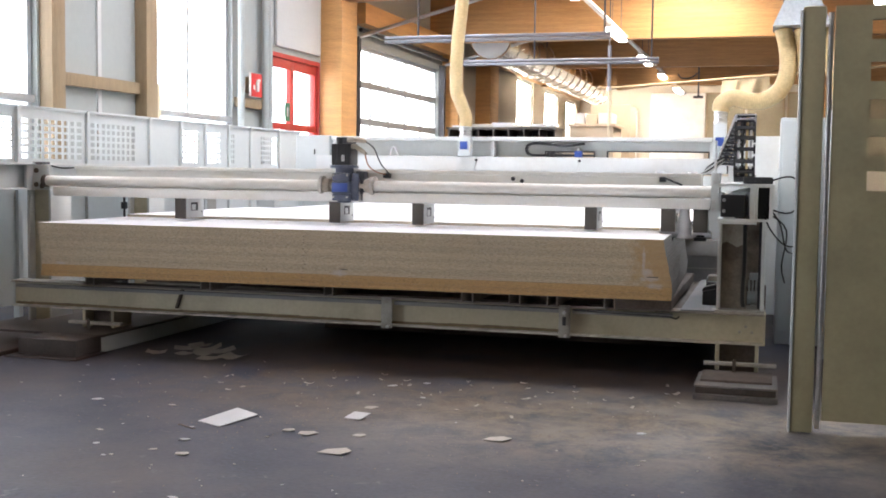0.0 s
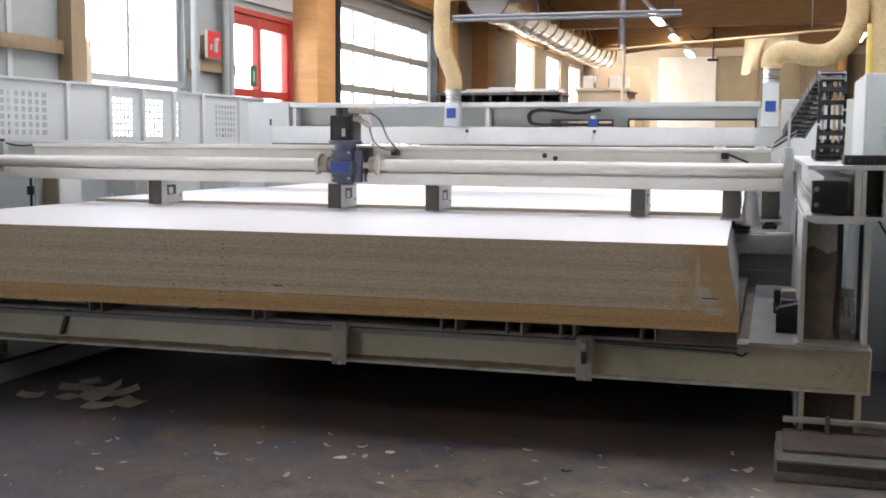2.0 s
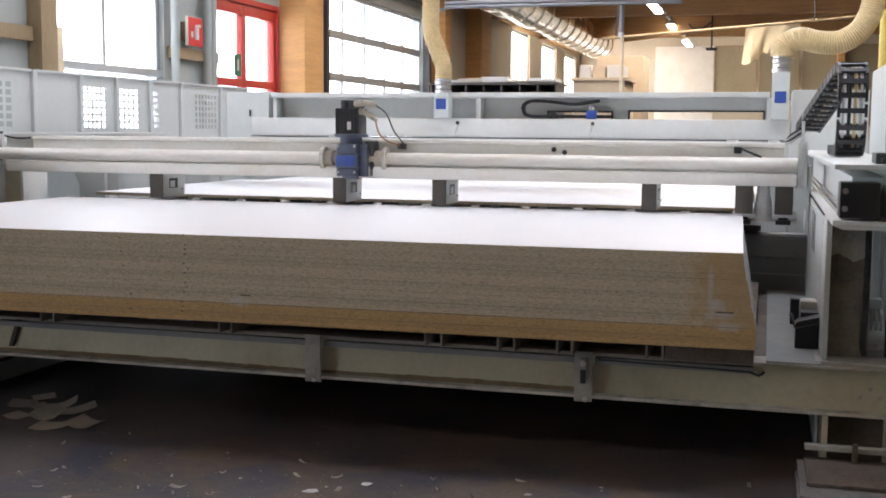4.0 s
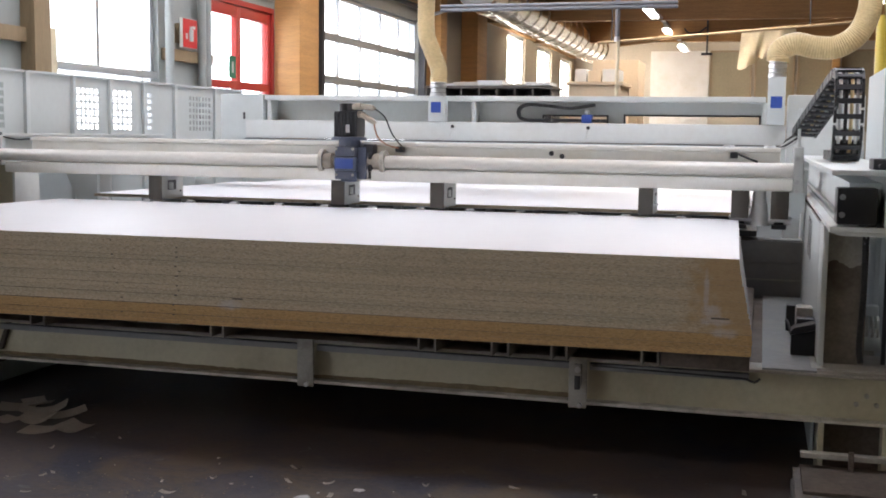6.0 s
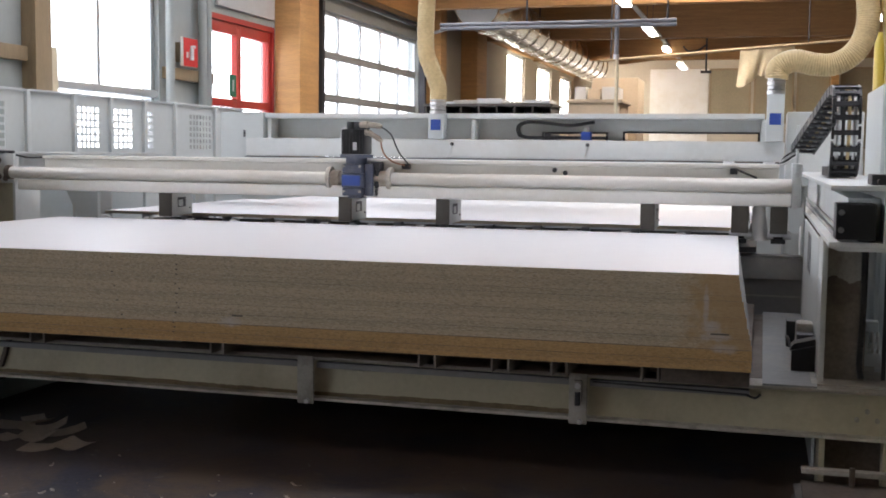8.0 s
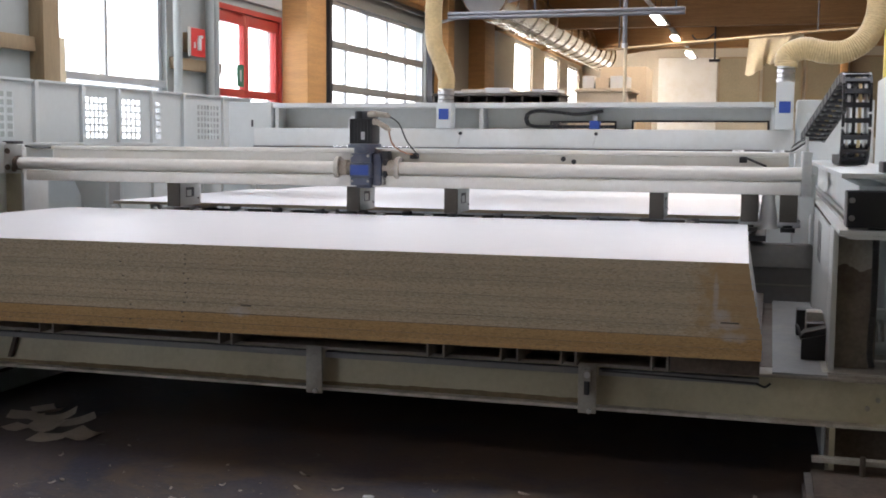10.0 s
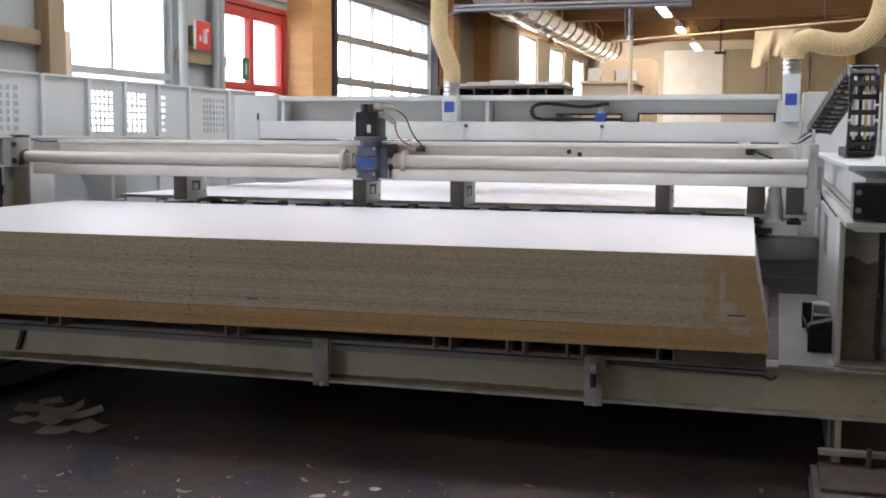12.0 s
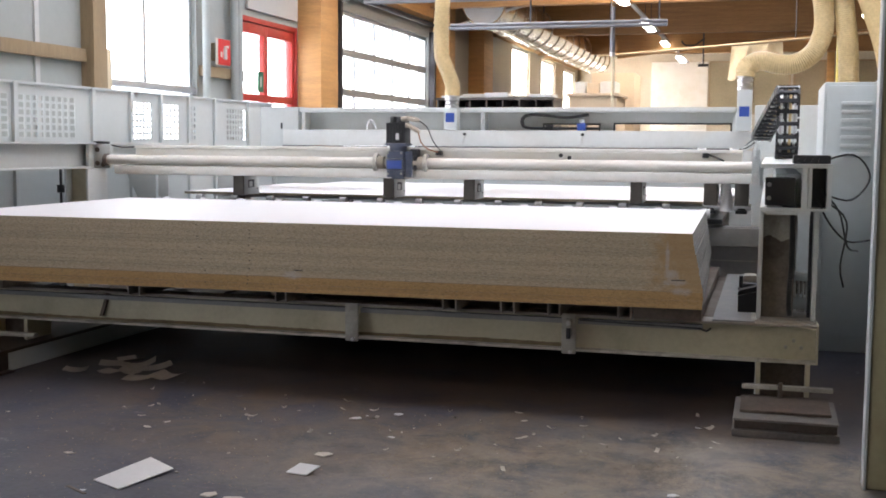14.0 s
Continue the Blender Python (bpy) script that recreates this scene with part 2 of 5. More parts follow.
M = {
    "floor": floor_surface(),
    "white": material("white_machine_paint", (0.62, 0.645, 0.64), 0.42, vary=0.05, scale=2.5, fine=30, bump=0.03, stain=(0.52, 0.49, 0.42), stain_amount=0.35, stain_scale=2.2),
    "cream": material("cream_machine_paint", (0.53, 0.485, 0.35), 0.45, vary=0.1, scale=2.0, fine=40, bump=0.05, stain=(0.24, 0.2, 0.13), stain_amount=0.4, stain_scale=3.2),
    "dusty": material("dusty_cream_steel", (0.4, 0.38, 0.34), 0.7, vary=0.18, scale=5, fine=90, bump=0.2, stain=(0.16, 0.14, 0.11), stain_amount=0.5, stain_scale=7),
    "fence": material("pale_fence_paint", (0.56, 0.6, 0.6), 0.4, vary=0.04, scale=1.5, fine=20, bump=0.02),
    "olive": material("olive_guard_paint", (0.36, 0.32, 0.19), 0.5, vary=0.08, scale=2.2, fine=45, bump=0.05, stain=(0.16, 0.14, 0.09), stain_amount=0.3, stain_scale=3),
    "chip_old": chip_edge("dusty_chipboard_edge", (0.53, 0.45, 0.325), True),
    "chip_new": chip_edge("fresh_chipboard_edge", (0.47, 0.31, 0.145), False),
    "melamine": material("white_melamine_face", (0.7, 0.7, 0.72), 0.45, vary=0.02, scale=2, fine=15, bump=0.02),
    "steel": material("dusty_bright_tube", (0.72, 0.7, 0.65), 0.42, metal=0.1, vary=0.1, scale=6, fine=80, bump=0.05, stain=(0.5, 0.47, 0.38), stain_amount=0.5, stain_scale=4, stretch=(0.3, 1, 1)),
    "galvan": material("galvanised_sheet", (0.6, 0.6, 0.6), 0.3, metal=0.9, vary=0.15, scale=5, fine=40, bump=0.12),
    "dark": material("dark_grey_plastic", (0.035, 0.035, 0.04), 0.45, vary=0.2, scale=8, fine=90, bump=0.1),
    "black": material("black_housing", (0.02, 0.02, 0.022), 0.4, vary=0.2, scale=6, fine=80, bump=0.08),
    "pad": material("grey_brown_pusher_face", (0.09, 0.08, 0.068), 0.6, vary=0.12, scale=8, fine=90, bump=0.1),
    "motor_blue": material("blue_grey_gearbox_paint", (0.085, 0.1, 0.15), 0.45, vary=0.15, scale=9, fine=70, bump=0.1, stain=(0.3, 0.3, 0.3), stain_amount=0.3, stain_scale=12),
    "sticker": material("blue_sticker", (0.035, 0.08, 0.34), 0.4, vary=0.05, bump=0),
    "red": material("red_door_paint", (0.45, 0.04, 0.03), 0.4, vary=0.1, scale=3, fine=30, bump=0.04),
    "sign_red": material("red_sign", (0.62, 0.03, 0.03), 0.4, vary=0.04, bump=0),
    "sign_green": material("green_sign", (0.02, 0.16, 0.09), 0.4, vary=0.04, bump=0),
    "paper": material("white_paper", (0.58, 0.58, 0.58), 0.7, vary=0.04, scale=6, fine=60, bump=0.1),
    "scrap": material("chipboard_offcut", (0.5, 0.46, 0.4), 0.8, vary=0.2, scale=12, fine=120, bump=0.3),
    "wall": material("grey_green_wall_sheet", (0.36, 0.39, 0.38), 0.55, vary=0.05, scale=0.8, fine=14, bump=0.03),
    "dull_panel": material("dull_olive_panel", (0.3, 0.25, 0.16), 0.7, vary=0.15, scale=1.2, fine=20, bump=0.05),
    "wall_far": material("pale_plaster_wall", (0.52, 0.46, 0.36), 0.8, vary=0.12, scale=0.9, fine=20, bump=0.1),
    # the same glulam, darkened in the colour so the beams look less lit
    "beam": material("dark_glulam_beam", (0.36, 0.19, 0.068), 0.6, vary=0.3, scale=3.0, fine=26, bump=0.12, stretch=(0.4, 0.5, 7)),
    "wood": material("glulam_timber", (0.58, 0.32, 0.12), 0.55, vary=0.22, scale=3.0, fine=26, bump=0.12, stretch=(0.5, 0.5, 6)),
    "post": material("weathered_pine_post", (0.3, 0.22, 0.13), 0.6, vary=0.22, scale=3, fine=30, bump=0.12, stretch=(6, 6, 0.5)),
    "deck": material("timber_roof_deck", (0.36, 0.18, 0.065), 0.65, vary=0.25, scale=2, fine=18, bump=0.1, stretch=(6, 0.5, 1)),
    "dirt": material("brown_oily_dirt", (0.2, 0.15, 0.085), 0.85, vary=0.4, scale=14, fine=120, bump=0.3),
    "carrier": material("dusty_carrier_steel", (0.34, 0.31, 0.27), 0.75, vary=0.3, scale=9, fine=90, bump=0.2, stain=(0.14, 0.11, 0.08), stain_amount=0.5, stain_scale=9),
    "foot_grey": material("grimy_foot_steel", (0.13, 0.12, 0.115), 0.6, vary=0.3, scale=8, fine=70, bump=0.25, stain=(0.24, 0.21, 0.17), stain_amount=0.4, stain_scale=9),
    "web_dark": material("dark_brown_rust", (0.06, 0.045, 0.038), 0.7, vary=0.35, scale=7, fine=70, bump=0.3),
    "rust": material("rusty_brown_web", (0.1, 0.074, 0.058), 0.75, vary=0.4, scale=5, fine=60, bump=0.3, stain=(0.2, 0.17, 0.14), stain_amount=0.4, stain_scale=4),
    "brown_floor": material("brown_painted_plate", (0.055, 0.036, 0.028), 0.5, vary=0.25, scale=3, fine=50, bump=0.15),
    "hose": material("cream_ribbed_hose", (0.6, 0.46, 0.24), 0.5, vary=0.18, scale=5, fine=50, bump=0.05),
    "yellow": material("yellow_tube", (0.65, 0.5, 0.08), 0.3, vary=0.08, bump=0.02),
    "cable": material("black_cable", (0.02, 0.02, 0.02), 0.5, vary=0.1, bump=0),
    "cable_brown": material("brown_cable", (0.3, 0.14, 0.07), 0.5, vary=0.1, bump=0),
    "cloth": material("beige_tarpaulin", (0.68, 0.59, 0.42), 0.8, vary=0.15, scale=5, fine=60, bump=0.3),
    "card": material("brown_cardboard", (0.62, 0.49, 0.34), 0.8, vary=0.1, scale=3, fine=50, bump=0.1),
    "box_white": material("white_carton", (0.62, 0.6, 0.56), 0.7, vary=0.06, scale=3, fine=40, bump=0.05),
    "grey_sheet": material("light_grey_sheet", (0.55, 0.56, 0.55), 0.6, vary=0.05, scale=1.5, fine=20, bump=0.05),
    "chip_darkened": material("darkened_dusty_board_face", (0.2, 0.19, 0.18), 0.85, vary=0.3, scale=60, fine=200, bump=0.4, stretch=(1, 0.5, 1.3), spec=0.2),
    "ivory": material("ivory_machine_paint", (0.8, 0.785, 0.74), 0.42, vary=0.05, scale=2.5, fine=40, bump=0.03, stain=(0.64, 0.57, 0.43), stain_amount=0.35, stain_scale=2.6),
    "dull_galvan": material("dull_galvanised_sheet", (0.3, 0.32, 0.33), 0.5, metal=0.4, vary=0.2, scale=6, fine=40, bump=0.1),
    "tray": material("dull_conduit", (0.2, 0.2, 0.22), 0.45, metal=0.2, vary=0.1, scale=4, fine=40, bump=0.05),
    "web_paint": material("rust_streaked_web_paint", (0.24, 0.205, 0.17), 0.7, vary=0.25, scale=4, fine=60, bump=0.25, stain=(0.055, 0.035, 0.025), stain_amount=0.8, stain_scale=3.2),
    "flange": material("dusty_pale_flange", (0.56, 0.53, 0.47), 0.65, vary=0.2, scale=14, fine=120, bump=0.2, stain=(0.16, 0.14, 0.11), stain_amount=0.6, stain_scale=11),
    "plug": material("dusty_beige_plug", (0.42, 0.37, 0.3), 0.6, vary=0.3, scale=25, fine=150, bump=0.3),
    "mid_grey": material("mid_grey_sheet", (0.27, 0.27, 0.27), 0.8, spec=0.2, vary=0.12, scale=2, fine=30, bump=0.08, stain=(0.34, 0.31, 0.26), stain_amount=0.4, stain_scale=4),
    "duct": material("spiral_duct_sheet", (0.86, 0.82, 0.72), 0.2, metal=0.95, vary=0.12, scale=4, fine=30, bump=0.1),
    "sawdust": material("settled_sawdust", (0.3, 0.25, 0.185), 0.9, vary=0.3, scale=20, fine=150, bump=0.2),
    "aluminium": material("aluminium_profile", (0.5, 0.52, 0.53), 0.4, metal=0.6, vary=0.06, scale=3, fine=30, bump=0.03),
    "glass": clear("clear_glass"),
    "daylight": glowing("hazy_daylight", (1.0, 1.0, 1.0), 2.0),
    "tube": glowing("lit_fluorescent_tube", (1.0, 0.94, 0.82), 14.0),
}


# ---- mesh helpers ----
def box(bm, x0, x1, y0, y1, z0, z1, bevel=0.0):
    r = bmesh.ops.create_cube(bm, size=1.0)
    vs = r["verts"]
    for v in vs:
        v.co = Vector((x0 + (v.co.x + 0.5) * (x1 - x0), y0 + (v.co.y + 0.5) * (y1 - y0), z0 + (v.co.z + 0.5) * (z1 - z0)))
    if bevel:
        es = list({e for v in vs for e in v.link_edges})
        bmesh.ops.bevel(bm, geom=es, offset=bevel, segments=2, affect="EDGES", profile=0.6)
    return bm


def boxes(*specs, bevel=0.0):
    bm = bmesh.new()
    for s in specs:
        box(bm, *s, bevel=bevel)
    return bm


def rod(bm, a, b, r, seg=20, r2=None, caps=True):
    a, b = Vector(a), Vector(b)
    d = b - a
    m = Matrix.Translation((a + b) / 2) @ d.to_track_quat("Z", "Y").to_matrix().to_4x4()
    bmesh.ops.create_cone(bm, cap_ends=caps, segments=seg, radius1=r, radius2=r if r2 is None else r2, depth=d.length, matrix=m)
    return bm


def rods(*specs, seg=20):
    bm = bmesh.new()
    for s in specs:
        rod(bm, *s, seg=seg)
    return bm


def spline(points, step):
    """Smooth points through the given ones, about step metres apart."""
    p = [Vector(q) for q in points]
    p = [2 * p[0] - p[1]] + p + [2 * p[-1] - p[-2]]
    out = []
    for i in range(1, len(p) - 2):
        n = max(2, int((p[i + 1] - p[i]).length / step))
        for k in range(n):
            u = k / n
            out.append(0.5 * (2 * p[i] + (p[i + 1] - p[i - 1]) * u + (2 * p[i - 1] - 5 * p[i] + 4 * p[i + 1] - p[i + 2]) * u * u
                              + (3 * p[i] - p[i - 1] - 3 * p[i + 1] + p[i + 2]) * u ** 3))
    return out + [p[-2]]


def tube(points, r, step=0.05, seg=12, rib=0.0):
    """A round tube along a smooth line; rib: depth of its corrugation."""
    line = spline(points, step)
    bm = bmesh.new()
    rings = []
    side = None
    for i, c in enumerate(line):
        t = (line[min(i + 1, len(line) - 1)] - line[max(i - 1, 0)]).normalized()
        if side is None:
            side = t.orthogonal().normalized()
        side = (side - t * side.dot(t)).normalized()
        up = t.cross(side)
        rr = r - (rib if i % 2 else 0)
        rings.append([bm.verts.new(c + (side * math.cos(a) + up * math.sin(a)) * rr) for a in (2 * math.pi * k / seg for k in range(seg))])
    for a, b in zip(rings, rings[1:]):
        for k in range(seg):
            bm.faces.new((a[k], a[(k + 1) % seg], b[(k + 1) % seg], b[k]))
    bm.faces.new(rings[0][::-1])
    bm.faces.new(rings[-1])
    return bm


def mesh_of(name, bm, *mats, smooth=None):
    me = bpy.data.meshes.new(name)
    bmesh.ops.recalc_face_normals(bm, faces=bm.faces)
    bm.to_mesh(me)
    bm.free()
    for m in mats:
        me.materials.append(M[m])
    if smooth:
        me.polygons.foreach_set("use_smooth", [True] * len(me.polygons))
        me.set_sharp_from_angle(angle=radians(smooth))
    return me


def part(name, bm, mat, parent, label="", smooth=35):
    ob = new(name, mesh_of(name, bm, mat, smooth=smooth))
    ob.parent = parent
    return tagged(ob, label)


def thing(name, label, category, group="", kind="", at=(0, 0, 0)):
    ob = new(name)
    ob.empty_display_size = 0.1
    ob.location = at
    return tagged(ob, label, category, group, kind)


def solid(name, bm, mat, label, category, group="", kind="", smooth=35):
    return tagged(new(name, mesh_of(name, bm, mat, smooth=smooth)), label, category, group, kind)


def structure(name, bm, mat, label, category=""):
    return solid(name, bm, mat, label, category or name.split("_")[0], kind="structure", smooth=None)


def prism(outline, y0, y1):
    """A plate with an outline in x and z, from y0 to y1."""
    bm = bmesh.new()
    a = [bm.verts.new((x, y0, z)) for x, z in outline]
    b = [bm.verts.new((x, y1, z)) for x, z in outline]
    bm.faces.new(a)
    bm.faces.new(b[::-1])
    for k in range(len(a)):
        n = (k + 1) % len(a)
        bm.faces.new((a[n], a[k], b[k], b[n]))
    return bm


# ---- the hall ----
X0, X1, Y0, Y1, TOP = WALL_X, 11.0, -10.0, 36.0, 4.7
structure("floor", boxes((X0 - 0.3, X1 + 0.3, Y0 - 0.3, Y1 + 0.3, -0.2, 0.0)), "floor", "worn dark concrete floor with sawdust and brown stains")


def roof_deck():
    """The deck with openings for the unseen roof lights."""
    bm = bmesh.new()
    xs = sorted({X0 - 0.3, X1 + 0.3, *[v for r in UNSEEN_ROOF_LIGHTS for v in r[:2]]})
    ys = sorted({Y0 - 0.3, Y1 + 0.3, *[v for r in UNSEEN_ROOF_LIGHTS for v in r[2:]]})
    for a, b in zip(xs, xs[1:]):
        for c, d in zip(ys, ys[1:]):
            mx, my = (a + b) / 2, (c + d) / 2
            if not any(r[0] < mx < r[1] and r[2] < my < r[3] for r in UNSEEN_ROOF_LIGHTS):
                box(bm, a, b, c, d, TOP, TOP + 0.2)
    return bm


structure("ceiling", roof_deck(), "deck", "timber deck ceiling above the beams with added, unseen roof lights")
for name, spec in (("backdrop", (X0 - 3.02, X0 - 3.0, Y0 - 5, Y1 + 5, -1, 9)), ("backdrop", (X0 - 3, X1 + 3, Y1 + 3, Y1 + 3.02, -1, 9))):
    structure(name, boxes(spec), "daylight", "white hazy daylight outside the windows", "backdrop")


def pierced_wall(name, x0, x1, a0, a1, z0, z1, holes, mat, label, along="y"):
    """A wall with real openings; holes are (from, to, z from, z to) along it."""
    bm = bmesh.new()
    cuts = sorted(holes)
    at = a0

    def piece(u0, u1, w0, w1):
        if u1 - u0 > 1e-4 and w1 - w0 > 1e-4:
            box(bm, *((x0, x1, u0, u1, w0, w1) if along == "y" else (u0, u1, x0, x1, w0, w1)))

    for h0, h1, hz0, hz1 in cuts:
        piece(at, h0, z0, z1)
        piece(h0, h1, z0, hz0)
        piece(h0, h1, hz1, z1)
        at = h1
    piece(at, a1, z0, z1)
    return structure(name, bm, mat, label, "wall")


pierced_wall("wall_west", X0 - 0.2, X0, Y0, 19.4, 0, TOP, WINDOWS + [DOOR, GATE], "wall", "grey sheet-clad long wall with tall windows")
pierced_wall("wall_west_far", X0 - 0.2, X0, 19.4, Y1, 0, TOP, FAR_WINDOWS, "wall_far", "pale far part of the long wall with windows")
pierced_wall("wall_north", Y1, Y1 + 0.2, X0, X1, 0, TOP, [(-4.45, -4.0, 0.0, 3.3)], "wall_far", "pale plastered end wall with a bright doorway", along="x")
structure("wall_east", boxes((X1, X1 + 0.2, Y0, Y1, 0, TOP)), "wall_far", "pale plastered long wall")
structure("wall_south", boxes((X0 - 0.2, X1 + 0.2, Y0 - 0.2, Y0, 0, TOP)), "wall", "grey wall behind the machine")

# glulam beams across the hall
for y in (-8.5, -3.1, 2.3, 7.7, 13.1, 18.5, 23.9, 29.3):
    solid("roof_beam", boxes((X0, X1, y, y + 0.22, 3.69, TOP - 0.002), bevel=0.01), "beam", "warm orange glulam roof beam across the hall", "beam", "roof beams", "structure")
for x in (-3.0, 0.2, 3.4, 6.6):
    solid("purlin", boxes((x, x + 0.12, Y0, Y1, TOP - 0.24, TOP - 0.004)), "deck", "timber purlin under the roof deck", "purlin", "purlins", "structure")
# the sloping timber end bay
bm = bmesh.new()
box(bm, -3.3, 6.0, 26.0, 26.2, 0, 0.75)
for v in bm.verts:
    v.co.z += 3.32 + (v.co.x + 3.3) * 0.12
    v.co.z = min(v.co.z, TOP - 0.01)
solid("sloping_beam", bm, "beam", "sloping orange timber beam of the end bay", "beam", "", "structure")

solid("window_header", boxes((X0, X0 + 0.06, 23.6, 35.9, 3.72, 4.3), bevel=0.006), "wood", "orange timber header above the far windows", "beam", "", "structure")
solid("door_frame", boxes((-4.53, -4.45, Y1 - 0.05, Y1 - 0.002, 0, 3.3), (-4.0, -3.92, Y1 - 0.05, Y1 - 0.002, 0, 3.3), (-4.53, -3.92, Y1 - 0.05, Y1 - 0.002, 3.3, 3.38)), "box_white", "white frame round the doorway of the end wall", "frame", "", "structure")
for x in (-5.2, 5.2):
    solid("wall_joint", boxes((x, x + 0.03, Y1 - 0.02, Y1 - 0.002, 0, TOP - 0.02)), "mid_grey", "thin grey joint strip on the end wall", "trim", "wall joints", "structure")
# wall posts and rails
for y, w in ((6.45, 0.2), (8.05, 0.22), (-0.5, 0.2), (1.6, 0.2), (-2.6, 0.2)):
    solid("wall_post", boxes((X0, X0 + 0.14, y, y + w, 0, TOP - 0.01), bevel=0.008), "post", "pine post against the grey window wall", "post", "wall posts", "structure")
for y, w in ((13.05, 0.62), (19.35, 0.4), (22.0, 0.8)):
    solid("wall_column", boxes((X0, X0 + 0.34, y, y + w, 0, TOP - 0.01), bevel=0.01), "wood", "broad glulam column against the window wall", "column", "wall columns", "structure")
for a, b, z in ((6.66, 8.04, 2.03), (0.0, 1.6, 2.03)):
    solid("wall_rail", boxes((X0, X0 + 0.07, a, b, z - 0.06, z + 0.06), bevel=0.006), "post", "worn wooden rail on the grey wall", "rail", "wall rails", "structure")
solid("wall_rail", boxes((X0, X0 + 0.07, 10.3, 11.3, 1.98, 2.1), bevel=0.006), "post", "worn wooden rail below the red sign", "rail", "wall rails", "structure")
for y in (10.3, 10.98, 11.1):
    solid("wall_pipe", rods(((X0 + 0.1, y, 0), (X0 + 0.1, y, TOP), 0.045)), "wall", "grey vertical pipe on the window wall", "pipe", "wall pipes", "structure")
solid("wall_seam", boxes((X0, X0 + 0.02, 7.35, 7.41, 0, TOP - 0.01)), "grey_sheet", "pale cover strip over a wall sheet joint", "trim", "", "structure")


def wall_window(n, a, b, c, d, mullions, transom, mat="aluminium"):
    """A tall window in the long wall: frame, mullions and panes."""
    w = thing("window_%d" % n, "tall bright window in a pale frame", "window", "hall windows", "structure", (X0 - 0.1, a, c))
    f = 0.06
    W, H = b - a, d - c
    part("window_frame", boxes((-0.04, 0.04, 0, f, 0, H), (-0.04, 0.04, W - f, W, 0, H), (-0.04, 0.04, f, W - f, 0, f), (-0.04, 0.04, f, W - f, H - f, H)), mat, w)
    part("window_sill", boxes((-0.04, 0.13, -0.03, W + 0.03, -0.04, -0.003), bevel=0.006), mat, w)
    if transom:
        part("transom", boxes((-0.05, 0.12, f, W - f, 0.88, 0.95), bevel=0.005), mat, w)
    step = (W - 2 * f) / (mullions + 1)
    for k in range(mullions):
        y = f + step * (k + 1)
        part("mullion", boxes((-0.035, 0.035, y - 0.025, y + 0.025, 0.951 if transom else f, H - f)), mat, w)
    for k in range(mullions + 1):
        y = f + step * k
        p = part("pane", boxes((-0.004, 0.004, y, y + step, f, H - f)), "glass", w)
        p.visible_shadow = False
    return w


for n, (a, b, c, d) in enumerate(WINDOWS + FAR_WINDOWS):
    wall_window(n + 1, a, b, c, d, 1, c < 1.5)


def double_door():
    a, b, _, top = DOOR
    d = thing("door_1", "red-framed double glass door below a grey sheet", "door", "", "structure", (X0 - 0.08, a, 0))
    W = b - a
    leaf = W / 2
    part("door_frame", boxes((-0.06, 0.08, -0.0, 0.05, 0, top), (-0.06, 0.08, W - 0.05, W, 0, top), (-0.06, 0.08, 0.05, W - 0.05, top - 0.06, top)), "red", d)
    for k in range(2):
        y0, y1 = 0.05 + k * (leaf - 0.05), leaf + k * (leaf - 0.05)
        lf = part("door_leaf", boxes((-0.03, 0.05, y0 + 0.003, y0 + 0.055, 0.02, top - 0.065), (-0.03, 0.05, y1 - 0.055, y1 - 0.003, 0.02, top - 0.065),
                                     (-0.03, 0.05, y0 + 0.055, y1 - 0.055, top - 0.19, top - 0.065), (-0.03, 0.05, y0 + 0.055, y1 - 0.055, 0.02, 0.3),
                                     (-0.03, 0.05, y0 + 0.055, y1 - 0.055, 1.76, 1.85), bevel=0.005), "red", d)
        for z0, z1 in ((0.3, 1.76), (1.85, top - 0.19)):
            p = part("pane", boxes((0.0, 0.008, y0 + 0.055, y1 - 0.055, z0, z1)), "glass", lf)
            p.visible_shadow = False
    s = part("exit_sign", boxes((0.055, 0.065, leaf - 0.27, leaf - 0.11, 1.88, 2.13)), "sign_green", d, "small green escape sign on the glass")
    part("sign_bar", boxes((0.0655, 0.068, leaf - 0.21, leaf - 0.17, 1.94, 2.07)), "paper", s)
    part("door_handle", boxes((0.05, 0.1, leaf - 0.06, leaf - 0.03, 1.0, 1.2), bevel=0.005), "dark", d)


double_door()
solid("door_cover_sheet", boxes((X0 + 0.01, X0 + 0.05, 11.45, 12.95, 2.86, TOP - 0.02), bevel=0.008), "grey_sheet", "light grey sheet over the red door", "panel", "", "structure")


